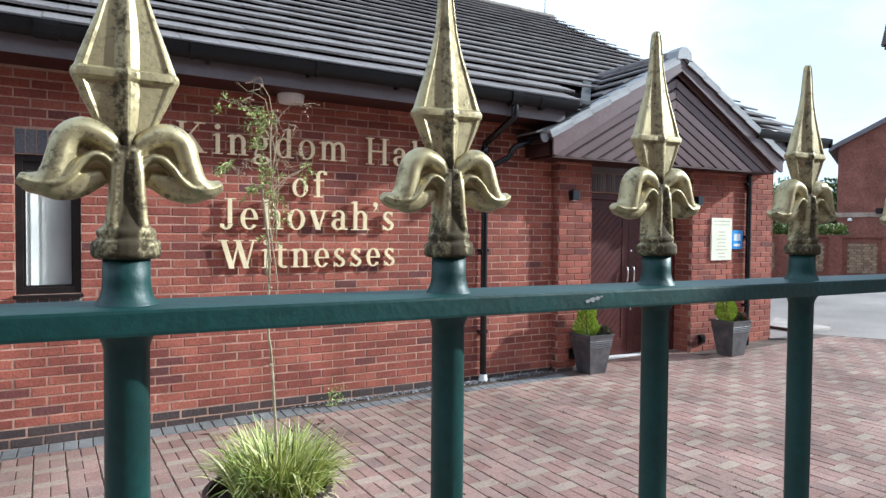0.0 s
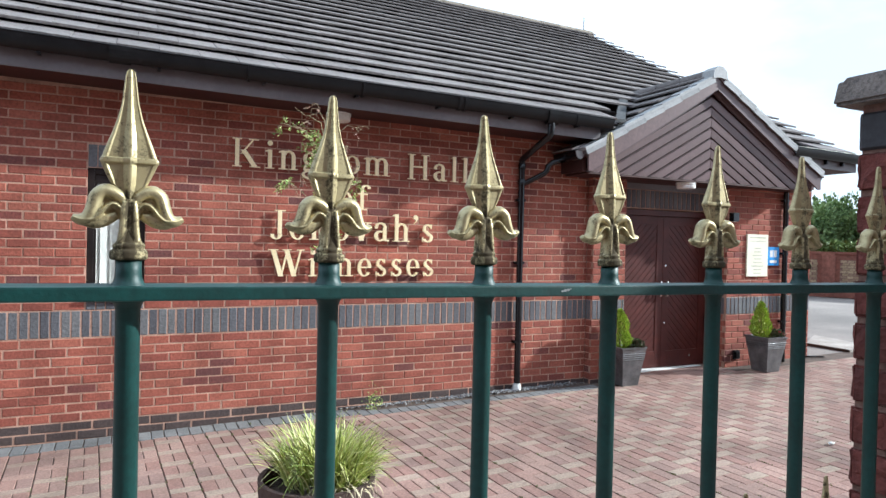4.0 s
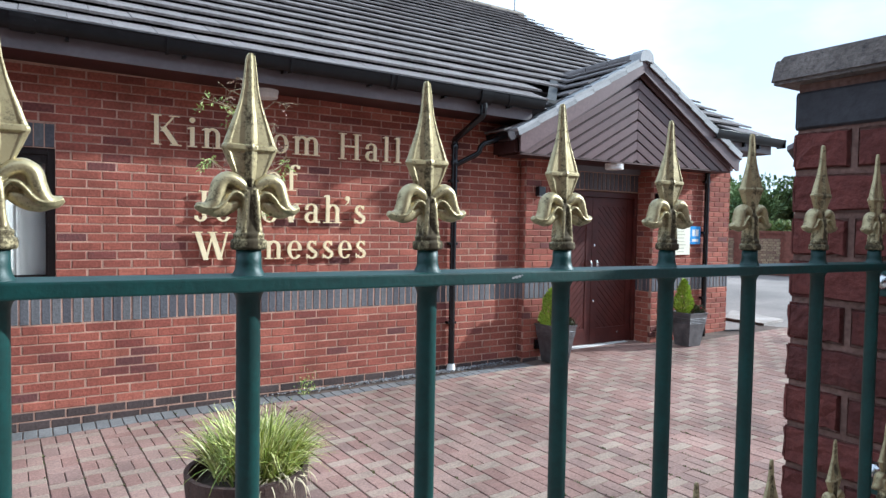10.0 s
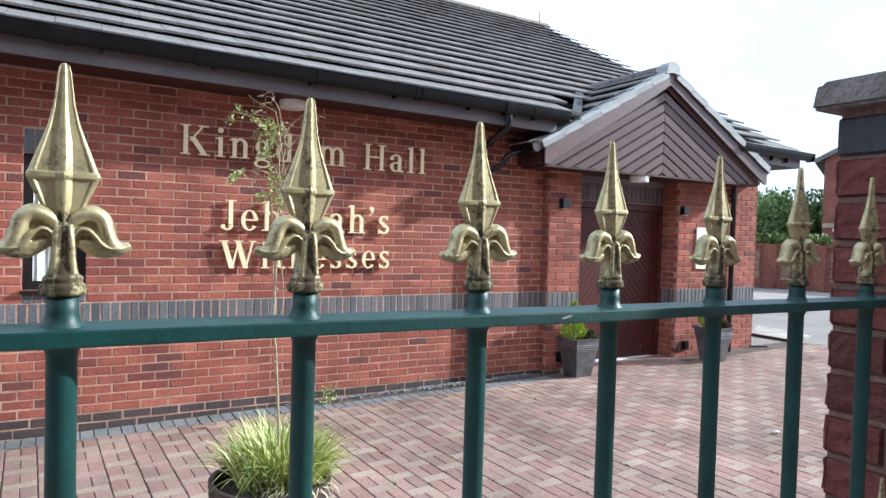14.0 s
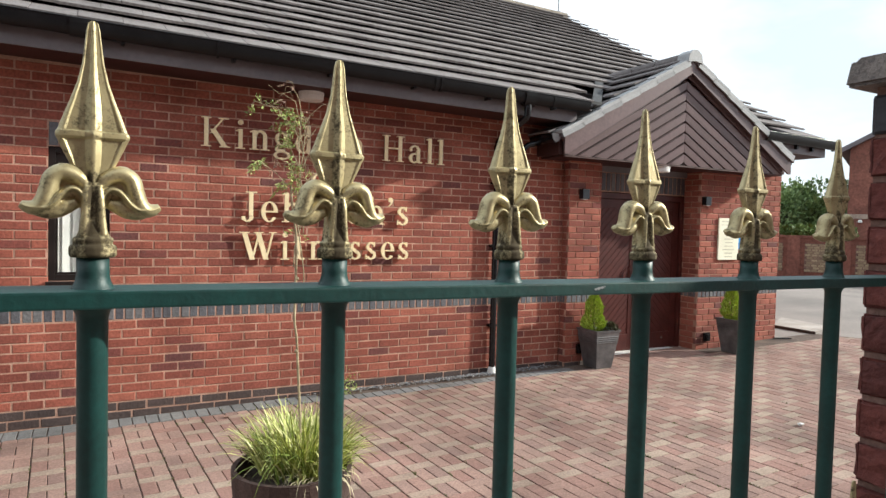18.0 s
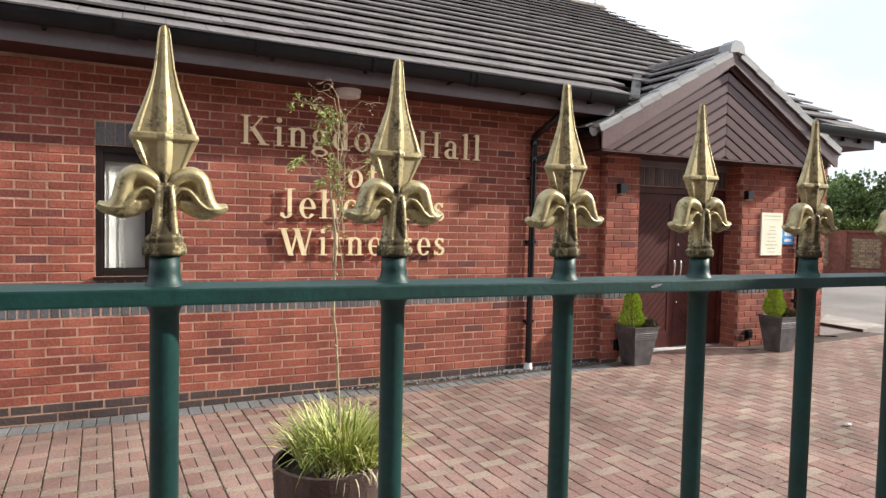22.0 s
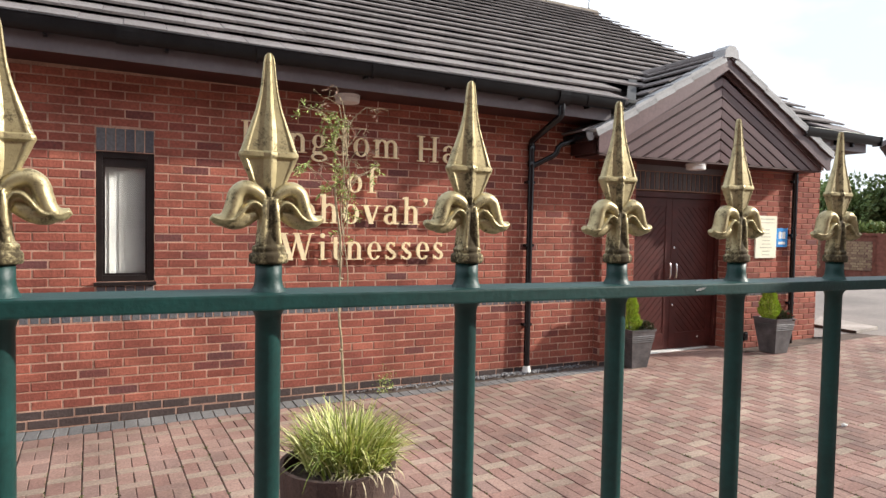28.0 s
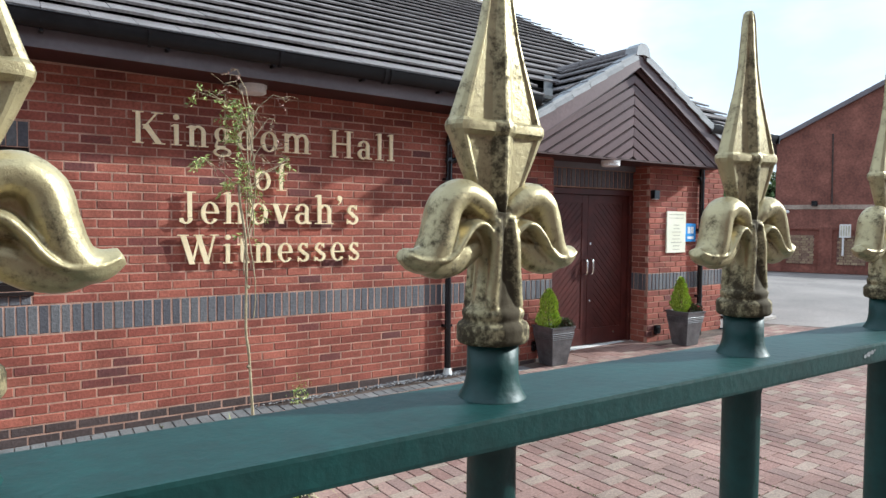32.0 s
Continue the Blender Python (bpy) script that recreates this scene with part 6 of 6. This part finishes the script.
for dx, z, n, withered in SHOOTS:
    c = Vector((VX + dx, VY + rng.uniform(-.06, .06), z))
    root = Vector((VX - 0.02, VY, z - 0.10 - 0.25 * abs(dx)))
    bend = root.lerp(c, 0.55) + Vector((rng.uniform(-.03, .03), 0, 0.03 + rng.uniform(-.02, .04)))
    curl = c + Vector((math.copysign(0.018, dx), 0.0, -0.022))
    part("twig", tube([root, root.lerp(bend, 0.5) + Vector((rng.uniform(-.015, .015), 0, rng.uniform(-.015, .015))), bend, c, curl], [0.0024, 0.0021, 0.0018, 0.0014, 0.0008], 5), VINESTEM, vine)
    # sprigs of slim leaflets fanning from the shoot's end
    for g in range(max(2, n // 7)):
        way = Vector((rng.gauss(math.copysign(0.3, dx), 0.6), rng.gauss(0, 0.6), rng.gauss(-0.1, 0.6))).normalized()
        q0 = c + Vector((rng.gauss(0, .014), rng.gauss(0, .014), rng.gauss(-.006, .020)))
        for k in range(11):
            q = q0 + way * (0.0048 * k) + Vector((0, 0, -0.00022 * k * k))
            out = way * 0.7 + Vector((rng.uniform(-1, 1), rng.uniform(-1, 1), rng.uniform(-1, 0.8)))
            (dry if withered else places).append((q, out))
    if withered or n > 40:
        for g in range(2):
            e = c + Vector((rng.gauss(0, .045), rng.gauss(0, .03), rng.gauss(-.005, .035)))
            mid = c.lerp(e, 0.5) + Vector((rng.gauss(0, .014), 0, rng.gauss(0, .014)))
            part("tendril", tube([c, mid, e, e + Vector((rng.uniform(-.012, .012), 0, -0.010))], [0.0012, 0.0010, 0.0009, 0.0006], 4), VINESTEM, vine)
leaf_cloud("foliage", VINELEAF, vine, places, 0.023, 31, slim=0.42)
leaf_cloud("dry_foliage", DRYLEAF, vine, dry, 0.016, 32, "shrivelled brown leaves", slim=0.6)



def fallen_leaf(label, at, size, turn, curl):
    """A dry leaf, pointed at both ends and curled along its rib."""
    leaf = thing("fallen_leaf", label, "leaf", group="fallen leaves")
    bm = bmesh.new()
    rows = []
    for k in range(7):
        u = k / 6
        w = size * 0.30 * math.sin(math.pi * (0.06 + 0.9 * u)) ** 0.8
        z = size * (0.05 + curl * (u - 0.4) ** 2)
        rows.append([bm.verts.new(Matrix.Rotation(turn, 3, "Z") @ Vector((size * (u - 0.5), w * q, z + abs(q) * size * 0.14))) for q in (-1, -0.5, 0, 0.5, 1)])
    for p, q in zip(rows, rows[1:]):
        for i in range(4):
            bm.faces.new((p[i], q[i], q[i + 1], p[i + 1]))
    leaf.location = at
    ob = part("blade", bm, DRYLEAF, leaf, "", True)
    ob.modifiers.new("thickness", "SOLIDIFY").thickness = 0.0012


fallen_leaf("dry brown leaf curled on the paving by the wall", (-1.94, -0.615, zg(-1.94) + 0.001), 0.085, 0.5, 0.9)
fallen_leaf("small dry brown leaf lying on the paving", (-2.81, -0.40, zg(-2.81) + 0.001), 0.060, 2.1, 0.7)
litter = thing("paper_scrap", "crumpled scrap of white paper lying on the paving", "litter")
bm = bmesh.new()
bmesh.ops.create_icosphere(bm, subdivisions=2, radius=0.026)
rng = random.Random(77)
for v in bm.verts:
    v.co *= rng.uniform(0.72, 1.2)
    v.co.z = max(v.co.z * 0.55, -0.010)
litter.location = (1.30, -2.69, zg(1.30) + 0.011)
part("paper", bm, WHITE, litter)

# moss and seedlings in the paving's joints
moss = thing("joint_moss", "small tufts of moss and seedlings in the paving joints", "moss", kind="stuff")
rng = random.Random(41)
places = []
for k in range(260):
    mx, my = rng.choice(((rng.uniform(-4.6, -1.2), rng.gauss(-1.5, 0.7)), (rng.uniform(-5.0, 1.5), rng.uniform(-4.5, -0.4)), (rng.gauss(-0.6, 0.9), rng.gauss(-3.2, 0.6))))
    mx = -4.385 + PITCHX * round((mx + 4.385 + SKEW * my) / PITCHX) - SKEW * my
    for q in range(rng.randint(3, 9)):
        places.append(((mx + rng.gauss(0, .006), my + rng.gauss(0, .02), zg(mx) - 0.002), (rng.uniform(-1, 1), rng.uniform(-1, 1), 0.9)))
ob = leaf_cloud("tufts", MOSS, moss, places, 0.012, 42)
ob["kind"] = "stuff"

# ---- beyond the car park ----
E0, HV, UV = Vector((-3.781, -5.702, 0)), Vector((0.891, 0.454, 0)), Vector((0.454, -0.891, 0))


def far(d, u, z=0.0):
    return E0 + HV * d + UV * u + Vector((0, 0, z))


GZF = zg(20)
# added out of view: blocks low sky so fill and reflections get darker
tagged(part("street_wall", box(-34, 10, -13.4, -13.0, -0.3, 7.6), HOUSEBRICK), "unseen plain brown wall added behind the camera to cut skylight and darken reflections", "wall", kind="structure")


def far_frame(d):
    m = Matrix.Identity(4)
    m.col[0][:3], m.col[1][:3], m.col[2][:3], m.col[3][:3] = UV, HV, (0, 0, 1), far(d, 0)
    return m


FW = far_frame(22.0)
fwall = tagged(part("boundary_wall", box(-9, 12, 0, 0.25, GZF, 1.56, FW), HOUSEBRICK), "low brown brick boundary wall with buff panels", "wall", kind="structure")
part("coping", box(-9, 12, -0.04, 0.29, 1.56, 1.63, FW), HOUSEBRICK, fwall)
for k in range(7):
    u = -7.7 + 1.29 * k
    part("pier", box(u, u + 0.34, -0.05, -0.001, GZF, 1.56, FW), HOUSEBRICK, fwall)
    tagged(part("panel", box(u + 0.46, u + 1.17, -0.02, -0.001, 0.55, 1.40, FW), DARKMORTAR, fwall))
    for r in range(11):
        for c in range(4):
            a = u + 0.47 + 0.175 * c + (0.05 if r % 2 else 0)
            lay(fwall, "buff_brick", FARBUFF, shape_of(0.155 if c < 3 or not r % 2 else 0.11, 0.065, 0.02, 0.003), FW @ Matrix.Translation((a + 0.08, -0.026, 0.595 + 0.0755 * r)), False)
house = thing("house", "brown brick house gable with a pale stone band", "house")
HF = far_frame(32.0)
EL, EH = -1.62, 5.36
part("wall", prism([(EL, GZF), (EL + 11, GZF), (EL + 11, EH), (EL + 5.5, EH + 5.5 * 0.545), (EL, EH)], 0.0, 9.0), HOUSEBRICK, house).matrix_basis = HF
part("roof", prism([(EL - 0.35, EH - 0.28), (EL + 5.5, EH + 5.5 * 0.545 - 0.08), (EL + 11.35, EH - 0.28), (EL + 11.35, EH - 0.08), (EL + 5.5, EH + 5.5 * 0.545 + 0.14), (EL - 0.35, EH - 0.08)], -0.18, 9.2), FASCIA, house).matrix_basis = HF
part("stone_band", box(EL, EL + 11, -0.03, -0.001, 2.36, 2.55, HF), STONEBAND, house)
part("drain_pipe", tube([HF @ Vector((0.50, -0.05, 2.6)), HF @ Vector((0.46, -0.05, 5.5))], 0.035, 8), HOOP, house)
part("alarm_box", box(-0.26, -0.02, -0.12, -0.001, 2.50, 2.72, HF), BLACKPVC, house)
cam_box = part("security_lamp", lathe([(0.08, 0), (0.09, 0.06), (0.05, 0.12)], 12), WHITE, house)
cam_box.matrix_basis = HF @ Matrix.Translation((-1.15, -0.1, 2.2))
post = thing("sign_post", "white notice on a short post fixed to the far wall", "sign")
part("post", box(0.62, 0.67, -0.10, -0.051, 0.82, 1.70, FW), WHITE, post)
part("panel", box(0.55, 0.83, -0.13, -0.101, 1.34, 1.72, FW), WHITE, post)
for k in range(4):
    part("print_line", box(0.575 + 0.062 * k, 0.615 + 0.062 * k, -0.134, -0.1305, 1.38, 1.68, FW), INK, post)
hedge = thing("hedge", "clipped light green hedge behind the far wall", "hedge")
rng = random.Random(77)
leaf_cloud("foliage", HEDGELEAF, hedge, [(far(23.2 + rng.uniform(0, 1.2), rng.uniform(-9, -0.9), GZF + 0.9 + (0.62 + 0.1 * math.sin(k)) * rng.random() ** .4), (rng.uniform(-1, 1), rng.uniform(-1, 1), .7)) for k in range(5200)], 0.14, 78)


def tree(at, h, r, seed, count=7000, size=0.21):
    t = thing("tree", "dark green leafy tree beyond the car park", "tree", group="far trees")
    t.location = at
    rng = random.Random(seed)
    bm = bmesh.new()
    add_tube(bm, [(0, 0, 0), (0.1, 0, h * 0.3), (0.0, 0.1, h * 0.6), (0.1, 0, h * 0.85)], [0.24, 0.19, 0.12, 0.04], 9)
    limbs = []
    for k in range(11):
        a, z = rng.uniform(0, 6.283), h * rng.uniform(0.28, 0.78)
        l = r * rng.uniform(0.6, 1.0)
        e = Vector((math.cos(a) * l, math.sin(a) * l, z + l * rng.uniform(0.2, 0.6)))
        add_tube(bm, [(0, 0, z), e * 0.5 + Vector((0, 0, z * 0.5)), e], [0.08, 0.05, 0.02], 6)
        limbs.append(e)
    part("trunk", bm, BARK, t)
    clumps = [(e, rng.uniform(0.45, 0.85) * r * 0.6) for e in limbs] + [(Vector((rng.gauss(0, r * .35), rng.gauss(0, r * .35), h * rng.uniform(.45, .95))), r * rng.uniform(.3, .5)) for _ in range(14)]
    pl = []
    for k in range(count):
        c, cr = rng.choice(clumps)
        d = Vector((rng.gauss(0, 1), rng.gauss(0, 1), rng.gauss(0, 1))).normalized()
        p = c + d * cr * (0.6 + 0.5 * rng.random())
        pl.append((p, d + Vector((0, 0, .2))))
    leaf_cloud("crown", TREELEAF, t, pl, size, seed)
    return t


for k, (d, u, h, r) in enumerate([(40, -2.7, 3.7, 2.0), (42, -6.0, 3.7, 2.0), (44, -9.5, 4.5, 2.5), (47, -13.5, 5.0, 3.0), (38, -4.2, 3.3, 1.6)]):
    tree(far(d, u, GZF), h, r, 50 + k)

flush_pieces()
